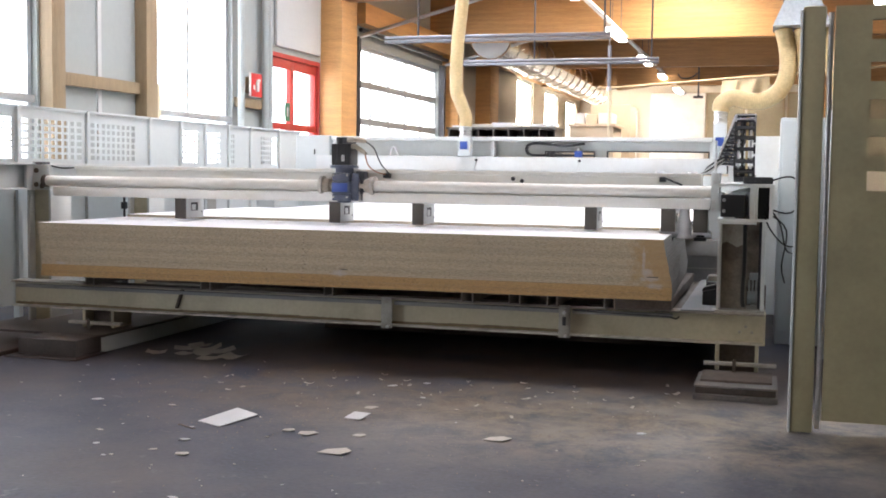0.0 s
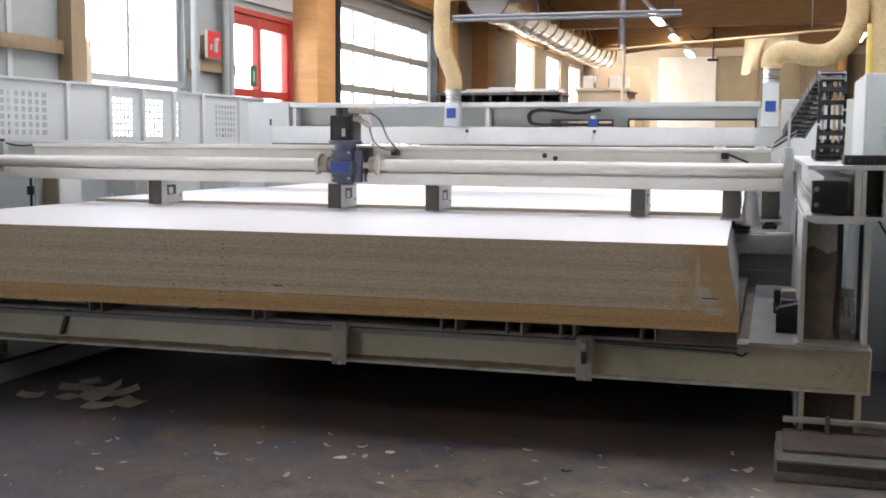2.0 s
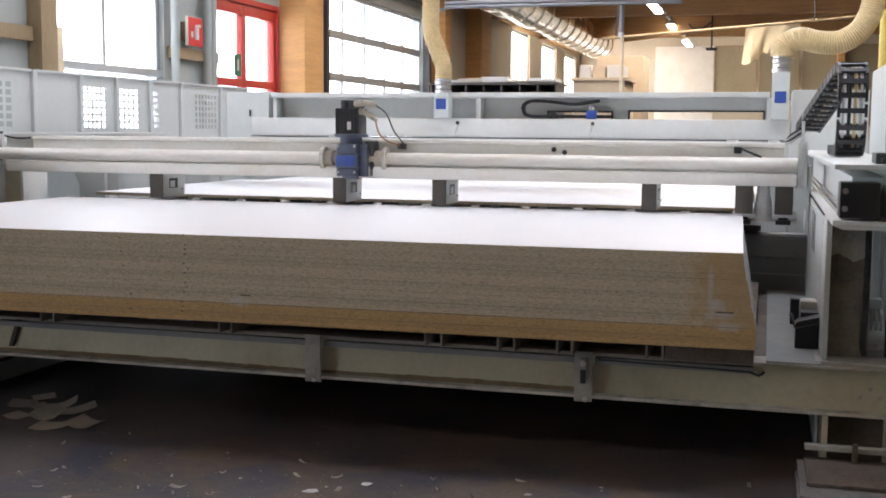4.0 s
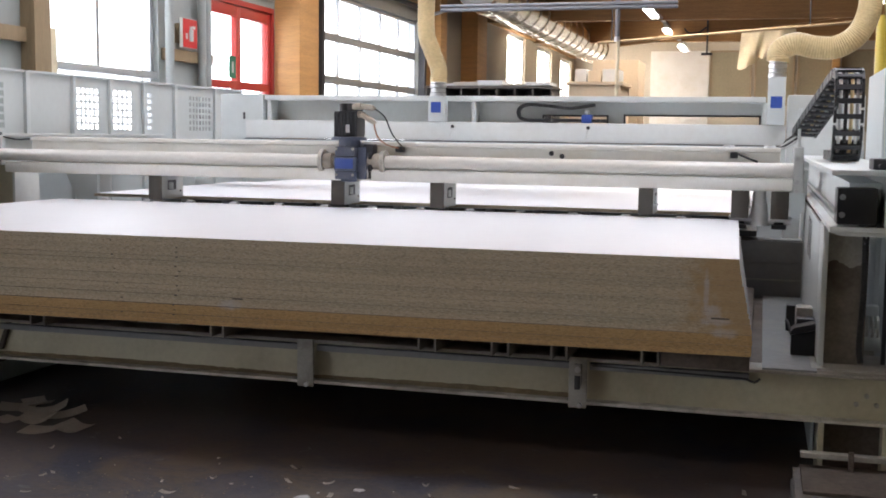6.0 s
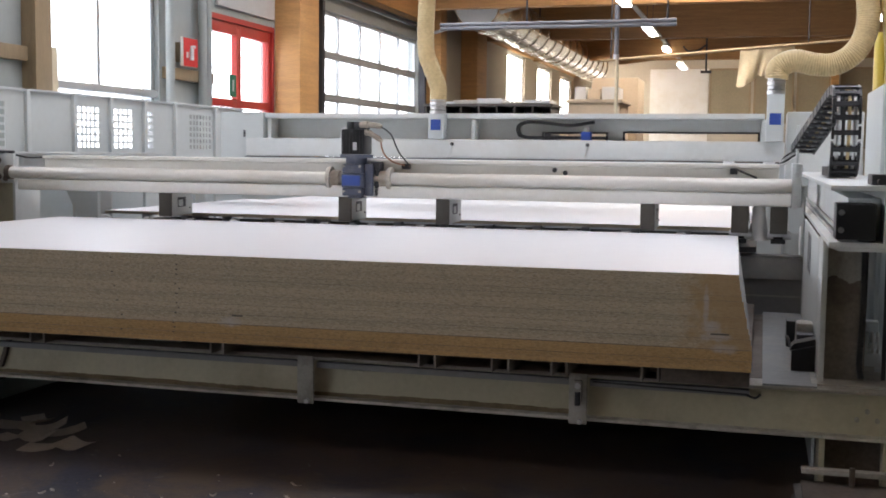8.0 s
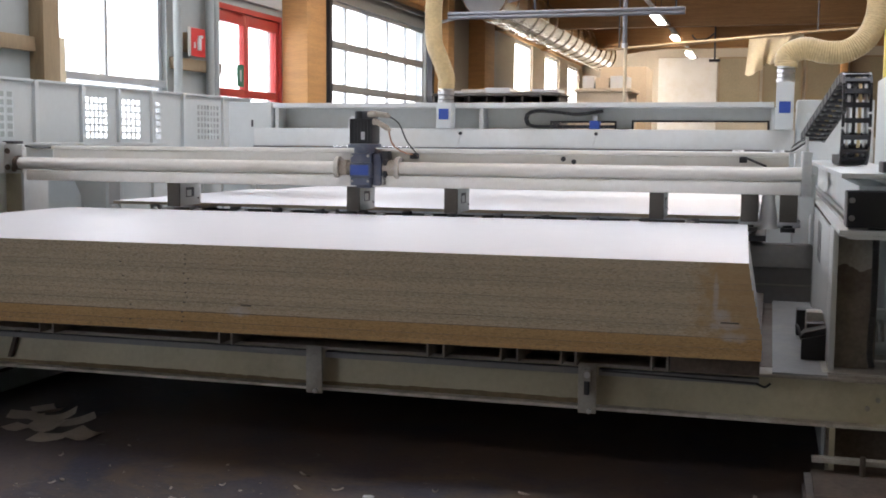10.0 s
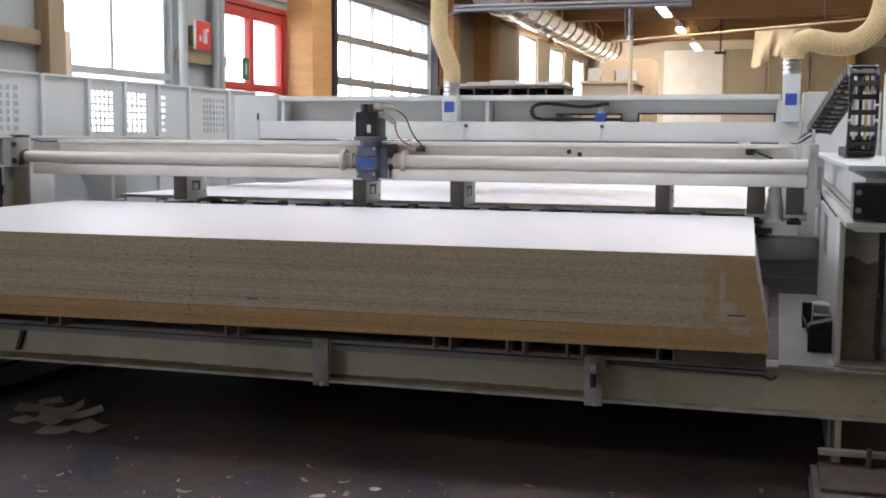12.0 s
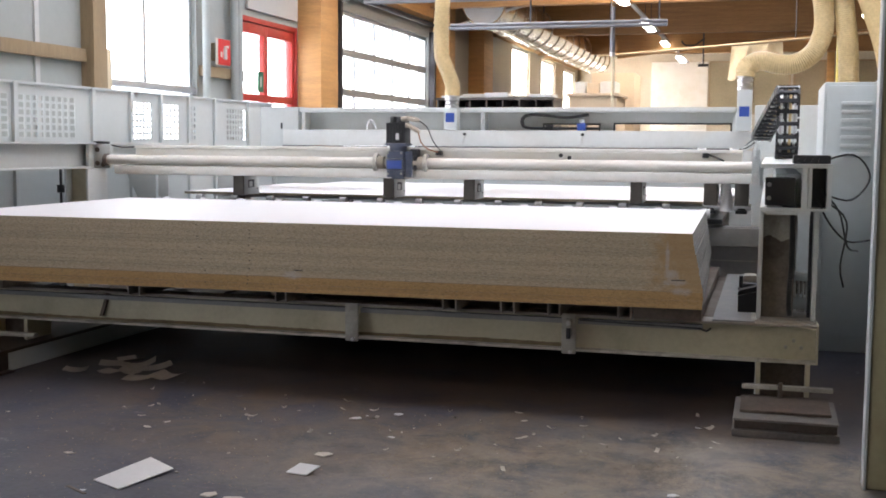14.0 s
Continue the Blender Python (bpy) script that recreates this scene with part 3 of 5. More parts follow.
def sectional_gate():
    a, b, _, top = GATE
    g = thing("gate", "glazed sectional gate in dark-edged aluminium", "gate", "", "structure", (X0 - 0.08, a, 0))
    W = b - a
    levels = (0.02, 0.22, 0.82, 1.42, 2.02, 2.62, top)
    for z, z1 in zip(levels, levels[1:]):
        s = part("gate_section", boxes((-0.03, 0.03, 0, W, z + 0.002, z + 0.055), (-0.03, 0.03, 0, W, z1 - 0.055, z1 - 0.002),
                                       *[(-0.025, 0.025, W * k / 5 - (0.03 if k else 0), W * k / 5 + (0.03 if k < 5 else 0), z + 0.055, z1 - 0.055) for k in range(6)]), "aluminium", g)
        for k in range(5):
            p = part("pane", boxes((-0.005, 0.005, W * k / 5 + 0.03, W * (k + 1) / 5 - 0.03, z + 0.055, z1 - 0.055)), "glass", s)
            p.visible_shadow = False
    for y in (-0.12, W + 0.02):
        part("guide_rail", boxes((0.09, 0.2, y, y + 0.1, 0, top + 0.1)), "dark", g)
    part("lintel", boxes((0.09, 0.3, -0.1, W + 0.1, top + 0.3, top + 0.62)), "wood", g)
    part("spring_shaft", rods(((0.22, -0.1, top + 0.2), (0.22, W + 0.1, top + 0.2), 0.035), seg=12), "dark", g)
    for y in (-0.08, W + 0.06):
        part("ceiling_track", rods(((0.2, y, top + 0.1), (2.6, y, top + 0.75), 0.03), seg=10), "galvan", g)


sectional_gate()


def fire_sign():
    s = thing("fire_sign", "red and white fire extinguisher sign on the wall", "sign", at=(X0 + 0.12, 10.48, 2.12))
    part("board", boxes((-0.012, 0, 0, 0.35, 0, 0.3), bevel=0.003), "box_white", s)
    part("mount", boxes((-0.12, -0.0125, 0.1, 0.25, 0.05, 0.25)), "post", s)
    part("red_panel", boxes((0.001, 0.006, 0.05, 0.345, 0.005, 0.295)), "sign_red", s)
    bm = rods(((0.008, 0.2, 0.07), (0.008, 0.2, 0.19), 0.03), ((0.008, 0.2, 0.19), (0.008, 0.2, 0.22), 0.015))
    part("extinguisher_mark", bm, "paper", s)
    part("flame_mark", boxes((0.0065, 0.009, 0.1, 0.14, 0.09, 0.15)), "paper", s)
    part("arrow_mark", boxes((0.0065, 0.009, 0.24, 0.3, 0.2, 0.23)), "paper", s)


fire_sign()

# ---- ceiling fittings ----
for y in (6.2, 11.4, 16.4, 20.9, 25.2, 29.6, 0.8, -4.6):
    l = thing("ceiling_light", "lit fluorescent batten hanging below the beams", "lamp", "fluorescent lights", at=(-2.15, y, 3.6))
    part("batten", boxes((-0.06, 0.06, 0, 1.7, 0.04, 0.1), bevel=0.01), "box_white", l)
    part("tube", boxes((-0.075, 0.075, 0.02, 1.68, -0.02, 0.038), bevel=0.02), "tube", l)
    for u in (0.3, 1.4):
        part("hanger", rods(((0, u, 0.1), (0, u, TOP - 3.6), 0.006), seg=6), "dark", l)
for y in (6.0, 12.6, 19.0, 25.6):
    l = thing("ceiling_light", "lit fluorescent batten hanging below the beams", "lamp", "fluorescent lights", at=(1.85, y, 3.6))
    part("batten", boxes((-0.06, 0.06, 0, 1.7, 0.04, 0.1), bevel=0.01), "box_white", l)
    part("tube", boxes((-0.075, 0.075, 0.02, 1.68, -0.02, 0.038), bevel=0.02), "tube", l)
    for u in (0.3, 1.4):
        part("hanger", rods(((0, u, 0.1), (0, u, TOP - 3.6), 0.006), seg=6), "dark", l)
solid("light_track", boxes((-2.19, -2.11, 7.0, 33.0, 3.705, 3.74)), "box_white", "white wiring track above the fluorescent lights", "track")


def air_duct():
    z = 3.81
    d = thing("air_duct", "bright galvanised spiral air duct under the roof", "duct", at=(-4.82, 0, z))
    y = 19.0
    while y < 32.0:
        L = 0.92
        s = part("duct_section", rods(((0, y, 0), (0, y + L - 0.05, 0), 0.41), seg=36), "duct", d)
        part("joint_ring", rods(((0, y + L - 0.05, 0), (0, y + L, 0), 0.43), seg=36), "duct", s)
        y += L
    part("mouth", rods(((0, 18.98, 0), (0, 18.999, 0), 0.385), seg=36), "aluminium", d)
    for y in (20.0, 23.2, 26.6, 30.0):
        for x in (-0.28, 0.28):
            part("hanger", rods(((x, y, 0.29), (x, y, TOP - z), 0.014), seg=6), "dark", d)


air_duct()


def cable_tray(x0, x1, y, z, hang):
    t = thing("cable_tray", "dull grey conduit pair hung from the roof", "rail", at=(0, y, z))
    part("upper_rail", rods(((x0, 0, 0.024), (x1, 0, 0.024), 0.021), seg=12), "tray", t)
    part("lower_rail", rods(((x0, 0, -0.02), (x1, 0, -0.02), 0.021), seg=12), "tray", t)
    for x in hang:
        part("hanger", rods(((x, 0.026, -0.04), (x, 0.026, TOP - z), 0.012), seg=8), "dark", t)


cable_tray(-3.6, -0.95, 12.5, 2.69, (-2.6, -1.05))
cable_tray(-3.9, -1.25, 10.2, 2.74, (-3.5, -1.33))
d = thing("drop_pipe", "grey drop pipe with a coupling below the conduit", "pipe", at=(-1.6, 12.58, 0))
part("upper_pipe", rods(((0, 0, 2.36), (0, 0, 2.9), 0.026), seg=16), "tray", d)
part("coupling", rods(((0, 0, 2.31), (0, 0, 2.36), 0.032), seg=16), "galvan", d)
part("lower_pipe", rods(((0.01, 0, 0.0), (0.01, 0, 2.31), 0.02), seg=16), "cloth", d, "beige lower pipe")
part("bracket", boxes((-0.03, 0.03, -0.055, -0.024, 2.66, 2.74)), "tray", d)
h = thing("pull_switch", "dark pull switch hung from the end bay beam", "switch", at=(-1.3, 25.9, 3.1))
part("cord", rods(((0, 0, 0.06), (0, 0, TOP - 3.1), 0.02), seg=8), "dark", h)
part("handle", boxes((-0.12, 0.12, -0.03, 0.03, 0, 0.06), bevel=0.01), "dark", h)
part("cable_loop", tube(((-0.02, 0, 0.62), (-0.2, 0, 0.5), (-0.42, 0, 0.5), (-0.5, 0, 0.6)), 0.018, 0.05, 8), "dark", h)


# ---- things far down the hall ----
def timber_crate(x0, x1, y, z1):
    c = thing("crate_stack", "tall brown crate with pale cartons on top", "crate", at=(0, y, 0))
    part("crate", boxes((x0, x1, 0, 0.9, 0, z1), bevel=0.01), "card", c)
    part("lid", boxes((x0 - 0.03, x1 + 0.03, -0.03, 0.93, z1, z1 + 0.04), bevel=0.005), "card", c)


timber_crate(-2.36, -1.72, 14.0, 1.9)
for x0, x1, z0, z1, m in ((-2.3, -2.16, 1.942, 2.1, "box_white"), (-2.14, -1.98, 1.942, 2.08, "card"), (-1.96, -1.76, 1.942, 2.1, "box_white")):
    solid("carton", boxes((x0, x1, 14.1, 14.6, z0, z1), bevel=0.006), m, "pale carton on the brown crate", "carton", "cartons on the crate")
c = thing("carton_tower", "large pale brown cartons stacked behind the crate", "carton", at=(0, 15.4, 0))
part("lower_carton", boxes((-2.3, -1.6, 0, 0.9, 0, 1.2), bevel=0.01), "card", c)
part("upper_carton", boxes((-2.28, -1.66, 0.02, 0.85, 1.202, 2.3), bevel=0.01), "card", c)


def drawer_rack():
    r = thing("drawer_rack", "dark pigeonhole rack with boards lying on top", "rack", at=(-4.1, 13.6, 0))
    part("rack_body", boxes((0, 1.6, 0.02, 0.6, 0, 1.7), bevel=0.006), "dark", r)
    part("back_panel", boxes((0, 1.6, 0.55, 0.599, 1.7, 1.839)), "dark", r)
    part("top_shelf", boxes((-0.02, 1.62, -0.02, 0.62, 1.84, 1.87)), "pad", r)
    for k in range(8):
        part("divider", boxes((k * 0.226, k * 0.226 + 0.02, 0, 0.6, 1.7, 1.84)), "pad", r)
    for k in range(5):
        x = 0.05 + k * 0.3
        solid("loose_board", boxes((r.location.x + x, r.location.x + x + 0.32, 13.65, 14.1, 1.872 + 0.002 * k, 1.9 + 0.02 * (k % 3)), bevel=0.004), "scrap" if k % 2 else "paper", "small offcut board lying on the rack", "board", "boards on the rack")


drawer_rack()
for x0, x1, z0, z1 in ((-1.62, -0.5, 2.35, 3.9), (-0.3, 0.75, 2.35, 3.9), (0.95, 1.8, 2.0, 3.9), (2.2, 4.4, 1.6, 3.9)):
    n = thing("wall_panel", "dull olive-brown panel in a timber frame on the end wall", "panel", "end wall panels", "structure", (0, Y1 - 0.06, 0))
    part("infill", boxes((x0, x1, 0.02, 0.055, z0, z1)), "dull_panel", n)
    part("frame", boxes((x0 - 0.06, x0, 0, 0.055, z0 - 0.06, z1 + 0.06), (x1, x1 + 0.06, 0, 0.055, z0 - 0.06, z1 + 0.06), (x0, x1, 0, 0.055, z0 - 0.06, z0), (x0, x1, 0, 0.055, z1, z1 + 0.06)), "post", n)
# pale panel whose paint stands for the light on this stretch of wall
solid("sheet_door", boxes((-3.5, -1.72, Y1 - 0.05, Y1 - 0.004, 0, 3.95), bevel=0.005), "ivory", "pale panel painted for the brightly lit area of the end wall", "door", "", "structure")
solid("end_post", boxes((1.86, 2.08, Y1 - 0.3, Y1 - 0.07, 0, TOP - 0.01), bevel=0.01), "wood", "orange timber post before the end wall", "post", "", "structure")
b = solid("leaning_board", boxes((0, 0.02, 0, 0.17, 0, 2.12), bevel=0.003), "cloth", "narrow beige board leaning beside the window", "board")
b.matrix_world = pose(X0 + 0.07, 8.3, 0, 0, -1, 0)


def tarpaulin():
    bm = bmesh.new()
    nx, nz = 26, 16
    grid = []
    for j in range(nz + 1):
        row = []
        for i in range(nx + 1):
            u, v = i / nx, j / nz
            x = -0.4 + 0.8 * u - 0.05 * v * (1 - u) + 0.05 * v * math.sin(9 * u)
            z = 2.916 + 0.057 * u - v * (0.27 * (1 - u) ** 1.1 + 0.3 + 0.03 * math.sin(13 * u) + 0.02 * math.sin(29 * u))
            y = 18.2 + v * (0.06 * math.sin(15 * u + 3 * v) + 0.03 * math.sin(33 * u + 1.5 * v) + 0.12 * u)
            row.append(bm.verts.new((x, y, z)))
        grid.append(row)
    for j in range(nz):
        for i in range(nx):
            bm.faces.new((grid[j][i], grid[j][i + 1], grid[j + 1][i + 1], grid[j + 1][i]))
    bmesh.ops.solidify(bm, geom=list(bm.faces), thickness=0.01)
    t = solid("tarpaulin", bm, "cloth", "creased beige tarpaulin hung from a roof line", "tarpaulin", smooth=60)
    line = thing("tarpaulin_line", "sloping pale pipe that carries the tarpaulin", "pipe")
    part("pipe", rods(((-2.6, 18.2, 2.76), (3.6, 18.2, 3.2), 0.022), seg=8), "post", line)
    for x in (-2.4, 0.6, 3.0):
        part("hanger", rods(((x, 18.2, 2.76 + (x + 2.6) * 0.071), (x, 18.2, TOP), 0.012), seg=6), "dark", line)
    return t


tarpaulin()


# ---- fences ----
FX, FTOP = -5.15, 1.665


def fence_panel(y0, y1, cols, rows, z0=1.25, z1=1.585, hole_from=0.0, hole_to=1.0, x=FX):
    """A guard panel of pale sheet, its upper field cut by a grid of holes."""
    f = thing("guard_fence_panel", "pale painted guard fence panel with a hole grid" if cols else "plain pale painted guard fence panel", "fence", "guard fence", at=(x, y0, 0))
    W = y1 - y0
    t = 0.0025
    part("post", boxes((-0.025, 0.03, 0, 0.045, 0, FTOP + 0.012), bevel=0.004), "fence", f)
    part("lower_sheet", boxes((-t, t, 0.045, W, 0.12, z0)), "fence", f)
    if cols:
        a, b = 0.045 + (W - 0.045) * hole_from + 0.04, 0.045 + (W - 0.045) * hole_to - 0.04
        part("upper_sheet", boxes((-t, t, 0.045, a, z0, FTOP), (-t, t, b, W, z0, FTOP), (-t, t, a, b, z1, FTOP)), "fence", f)
        sx, sz = (b - a) / cols, (z1 - z0) / rows
        for k in range(1, cols):
            part("upright_bar", boxes((-t, t, a + k * sx - 0.17 * sx, a + k * sx + 0.17 * sx, z0, z1)), "fence", f)
        for k in range(rows):
            part("cross_bar", boxes((-t + 0.0005, t - 0.0005, a, b, z0 + k * sz, z0 + k * sz + 0.34 * sz)), "fence", f)
    else:
        part("upper_sheet", boxes((-t, t, 0.045, W, z0, FTOP)), "fence", f)
    part("top_rail", boxes((-0.02, 0.02, 0.045, W, FTOP, FTOP + 0.02), bevel=0.003), "fence", f)
    return f


for y0, y1, c, r, h0, h1 in ((3.2, 4.05, 3, 7, 0, 1), (4.05, 5.1, 3, 7, 0, 1), (5.1, 6.03, 9, 6, 0.0, 1.0), (6.03, 7.04, 9, 6, 0.0, 0.82), (7.04, 7.62, 0, 0, 0, 1),
                             (7.62, 8.13, 5, 6, 0.0, 0.8), (8.13, 8.65, 4, 6, 0.0, 0.75), (8.65, 9.18, 2, 6, 0.0, 0.35), (9.18, 9.95, 7, 6, 0.3, 1.0), (9.95, 10.6, 0, 0, 0, 1)):
    fence_panel(y0, y1, c, r, hole_from=h0, hole_to=h1)

f = thing("guard_fence_panel", "plain pale guard panel behind the saw table", "fence", "guard fence", at=(0, 10.62, 0))
part("sheet", boxes((FX, 0.85, -0.012, 0.012, 0.05, 1.2)), "fence", f)
for x in (FX, -3.2, -1.2, 0.8):
    part("post", boxes((x, x + 0.05, -0.03, -0.013, 0, 1.22), bevel=0.004), "fence", f)
# slotted guard panels beyond the right-hand rail
RX = 0.88
for y0, y1, slots in ((4.2, 5.4, 0), (5.4, 6.9, 5), (6.9, 8.6, 0)):
    f = thing("guard_fence_panel", "pale slotted guard panel beside the machine rail", "fence", "side guard", at=(RX, y0, 0))
    W = y1 - y0
    part("post", boxes((-0.03, 0.03, 0, 0.05, 0, 1.64), bevel=0.004), "fence", f)
    if slots:
        part("sheet", boxes((-0.01, 0.01, 0.05, 0.35, 0.1, 1.64), (-0.01, 0.01, 1.15, W, 0.1, 1.64), (-0.01, 0.01, 0.35, 1.15, 0.1, 1.22), (-0.01, 0.01, 0.35, 1.15, 1.56, 1.64)), "fence", f)
        for k in range(slots):
            part("slat", boxes((-0.009, 0.009, 0.35, 1.15, 1.25 + k * 0.065, 1.285 + k * 0.065)), "fence", f)
    else:
        part("sheet", boxes((-0.01, 0.01, 0.05, W, 0.1, 1.64)), "fence", f)


def olive_guard():
    """The olive guard panel that closes the front corner."""
    x0, x1, y, top = 0.632, 2.2, 3.1, 1.985
    g = thing("olive_guard_panel", "olive-painted steel guard panel with cut slots", "guard panel", at=(x0, y, 0))
    part("post", boxes((0, 0.1, 0, 0.09, 0, top), bevel=0.012), "olive", g)
    part("edge_strip", boxes((-0.012, -0.001, -0.008, 0.09, 0, top - 0.02), bevel=0.003), "fence", g, "pale edge strip")
    part("hinge_rod", rods(((0.122, 0.02, 0.02), (0.122, 0.02, top - 0.03), 0.012), seg=12), "galvan", g)
    a = 0.3
    zs = [(1.92, 1.83), (1.73, 1.64), (1.56, 1.47), (1.39, 1.30), (1.23, 1.14)]
    W = x1 - x0
    s = part("sheet", boxes((0.14, a, 0.02, 0.05, 0.06, top)), "olive", g)
    part("outer_sheet", boxes((0.66, W, 0.02, 0.05, 0.06, top)), "olive", s)
    part("lower_sheet", boxes((a, 0.66, 0.02, 0.05, 0.06, 1.14)), "olive", s)
    part("upper_strip", boxes((a, 0.66, 0.02, 0.05, 1.92, top)), "olive", s)
    for k in range(4):
        part("slot_bar", boxes((a, 0.66, 0.02, 0.05, zs[k + 1][0], zs[k][1])), "olive", s)
    return g


olive_guard()


# ---- the machine: bed, stack, rails ----
SX0, SX1, SY0, SY1, STOP = -4.17, -0.07, 4.118, 6.188, 0.833
BY = 4.25  # front of the bed beam, under the overhanging stack
BZ0, BZ1 = 0.232, 0.414


def rolled_beam(name, parent, mat, axis, a, b, c0, c1, z0, z1, tf=0.012, tw=0.012, web=0.5, top="carrier"):
    """Web and two flanges of a rolled beam along x or y."""
    w = c0 + (c1 - c0) * web

    def turned(s):
        return s if axis == "x" else (s[2], s[3], s[0], s[1], s[4], s[5])

    beam = part(name, boxes(turned((a, b, w - tw / 2, w + tw / 2, z0 + tf, z1 - tf)), bevel=0.002), mat, parent)
    # dusty flange, its colour also lowered for the shade under the stack
    part("top_flange", boxes(turned((a, b, c0, c1, z1 - tf, z1)), bevel=0.003), top, beam, "dusty spotted top flange, toned darker for shade under the stack")
    part("bottom_flange", boxes(turned((a, b, c0, c1, z0, z0 + tf)), bevel=0.003), "flange", beam, "pale bottom lip")
    return beam


def bed_foot(bed_thing, x, plates, stub):
    y = 3.74
    sh = lambda s: (s[0] + x, s[1] + x, s[2] + y, s[3] + y, s[4], s[5])
    f = part("foot", boxes(sh(plates[0]), bevel=0.004), "foot_grey" if x > 0 else "brown_floor", bed_thing, "dark layered foot")
    for p, tone in zip(plates[1:], ("web_dark", "foot_grey", "rust")):
        part("base_plate", boxes(sh(p), bevel=0.004), tone if x > 0 else "web_dark", f)
    top = plates[-1][5]
    part("flange", boxes(sh((0.08, 0.1, 0.5, 0.72, stub, BZ0))), "cream", f)
    part("flange", boxes(sh((0.3, 0.32, 0.5, 0.72, stub, BZ0))), "cream", f)
    part("web", boxes(sh((0.1, 0.3, 0.6, 0.615, stub, BZ0))), "rust", f)
    part("cross_bar", boxes(sh((0.02, 0.42, 0.42, 0.46, top + 0.03, top + 0.05)), bevel=0.004), "dusty", f)
    part("anchor_bolt", rods(((x + 0.19, y + 0.4, top), (x + 0.19, y + 0.4, top + 0.07), 0.01), seg=8), "rust", f)


rn_beam = random.Random(8)


def bed():
    b = thing("machine_bed", "cream steel bed frame of the panel feeder", "machine bed")
    rolled_beam("long_beam", b, "cream", "x", -4.55, 0.495, BY, BY + 0.14, BZ0, BZ1, web=0.4)
    # rear beam in dark brown, standing for the shade behind the gap
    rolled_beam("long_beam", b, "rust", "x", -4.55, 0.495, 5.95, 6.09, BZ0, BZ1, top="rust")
    part("end_plate", boxes((0.4955, 0.503, BY + 0.003, BY + 0.137, BZ0, BZ1)), "cream", b)
    for x in (-1.815, -0.688):
        c = part("beam_clamp", boxes((x, x + 0.07, BY - 0.012, BY - 0.001, BZ0 - 0.012, BZ1 + 0.004), bevel=0.003), "dusty", b, "dusty grey clamp plate")
        part("bolt", rods(((x + 0.045, BY - 0.03, BZ0), (x + 0.045, BY - 0.01, BZ0), 0.01), seg=6), "galvan", c)
    x = -0.665
    l = part("latch", boxes((x, x + 0.03, BY - 0.035, BY - 0.0125, 0.31, 0.395), bevel=0.006), "dusty", b, "worn steel latch")
    part("latch_pin", rods(((x + 0.015, BY - 0.04, 0.3), (x + 0.015, BY - 0.04, 0.35), 0.011), seg=10), "dark", l)
    part("latch_knob", rods(((x + 0.015, BY - 0.045, 0.375), (x + 0.015, BY - 0.034, 0.375), 0.012), seg=12), "galvan", l)
    for x, z in ((0.36, 0.302), (0.395, 0.334), (0.43, 0.302)):
        part("bolt_head", rods(((x, BY + 0.035, z), (x, BY + 0.05, z), 0.009), seg=6), "dusty", b)
    part("rod", rods(((-0.6, BY + 0.008, 0.385), (-0.03, BY + 0.008, 0.375), 0.0035), seg=8), "dark", b)
    part("cable_end", tube(((-0.03, BY + 0.008, 0.375), (-0.0, BY - 0.006, 0.366), (0.02, BY - 0.0, 0.38)), 0.0045, 0.02, 8), "cable", b)
    for x0, x1 in ((-4.52, -1.82), (-1.74, -0.69), (-0.612, -0.02)):
        part("cable_duct", boxes((x0, x1, BY + 0.014, BY + 0.049, 0.366, 0.39), bevel=0.002), "mid_grey", b, "narrow grey strip under the top lip")
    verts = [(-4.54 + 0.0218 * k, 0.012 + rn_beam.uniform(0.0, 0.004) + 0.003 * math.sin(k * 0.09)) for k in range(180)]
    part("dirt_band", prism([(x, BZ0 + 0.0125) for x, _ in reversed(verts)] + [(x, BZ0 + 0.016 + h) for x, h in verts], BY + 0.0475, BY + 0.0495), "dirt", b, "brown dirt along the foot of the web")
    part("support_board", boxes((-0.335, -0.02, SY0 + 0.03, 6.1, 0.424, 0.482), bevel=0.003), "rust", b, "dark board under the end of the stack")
    part("wear_mark", prism(((-3.29, 0.27), (-3.272, 0.27), (-3.225, 0.398), (-3.245, 0.398)), BY + 0.03, BY + 0.05), "rust", b)
    part("shelf_plate", boxes((0.025, 0.218, BY + 0.004, 6.25, BZ1 + 0.0005, BZ1 + 0.008)), "mid_grey", b, "dusty pale plate beside the stack")
    # box beams that carry the stack
    for x0, x1 in ((-3.9, -3.83), (-3.04, -2.965), (-2.176, -2.112), (-1.276, -1.202), (-0.982, -0.909), (-0.749, -0.684), (-0.411, -0.343)):
        t = part("carrier_beam", boxes((x0, x0 + 0.008, SY0 + 0.05, 6.15, BZ1, 0.483), bevel=0.0015), "carrier", b, "dusty carrier beam below the stack")
        part("side_plate", boxes((x1 - 0.008, x1, SY0 + 0.05, 6.15, BZ1, 0.483)), "carrier", t)
        part("top_plate", boxes((x0 + 0.008, x1 - 0.008, SY0 + 0.06, 6.15, 0.475, 0.483)), "carrier", t)
        # black sheet standing for the shaded inside of the carrier
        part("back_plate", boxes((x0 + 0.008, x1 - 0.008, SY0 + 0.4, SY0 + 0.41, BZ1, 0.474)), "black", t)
    # added plate, stops light from falling through the gap to the floor
    part("catch_plate", boxes((-0.34, 0.218, BY + 0.145, 6.2, 0.395, 0.4135)), "rust", b, "added dark plate that blocks light through the gap beside the stack")
    # added sheet, makes the shade beneath the bed and stops light from behind
    part("inner_rail", boxes((-2.75, -0.06, 5.6, 5.62, 0.0, 0.482)), "rust", b, "added dark skirt behind the beam for the shade under the bed")
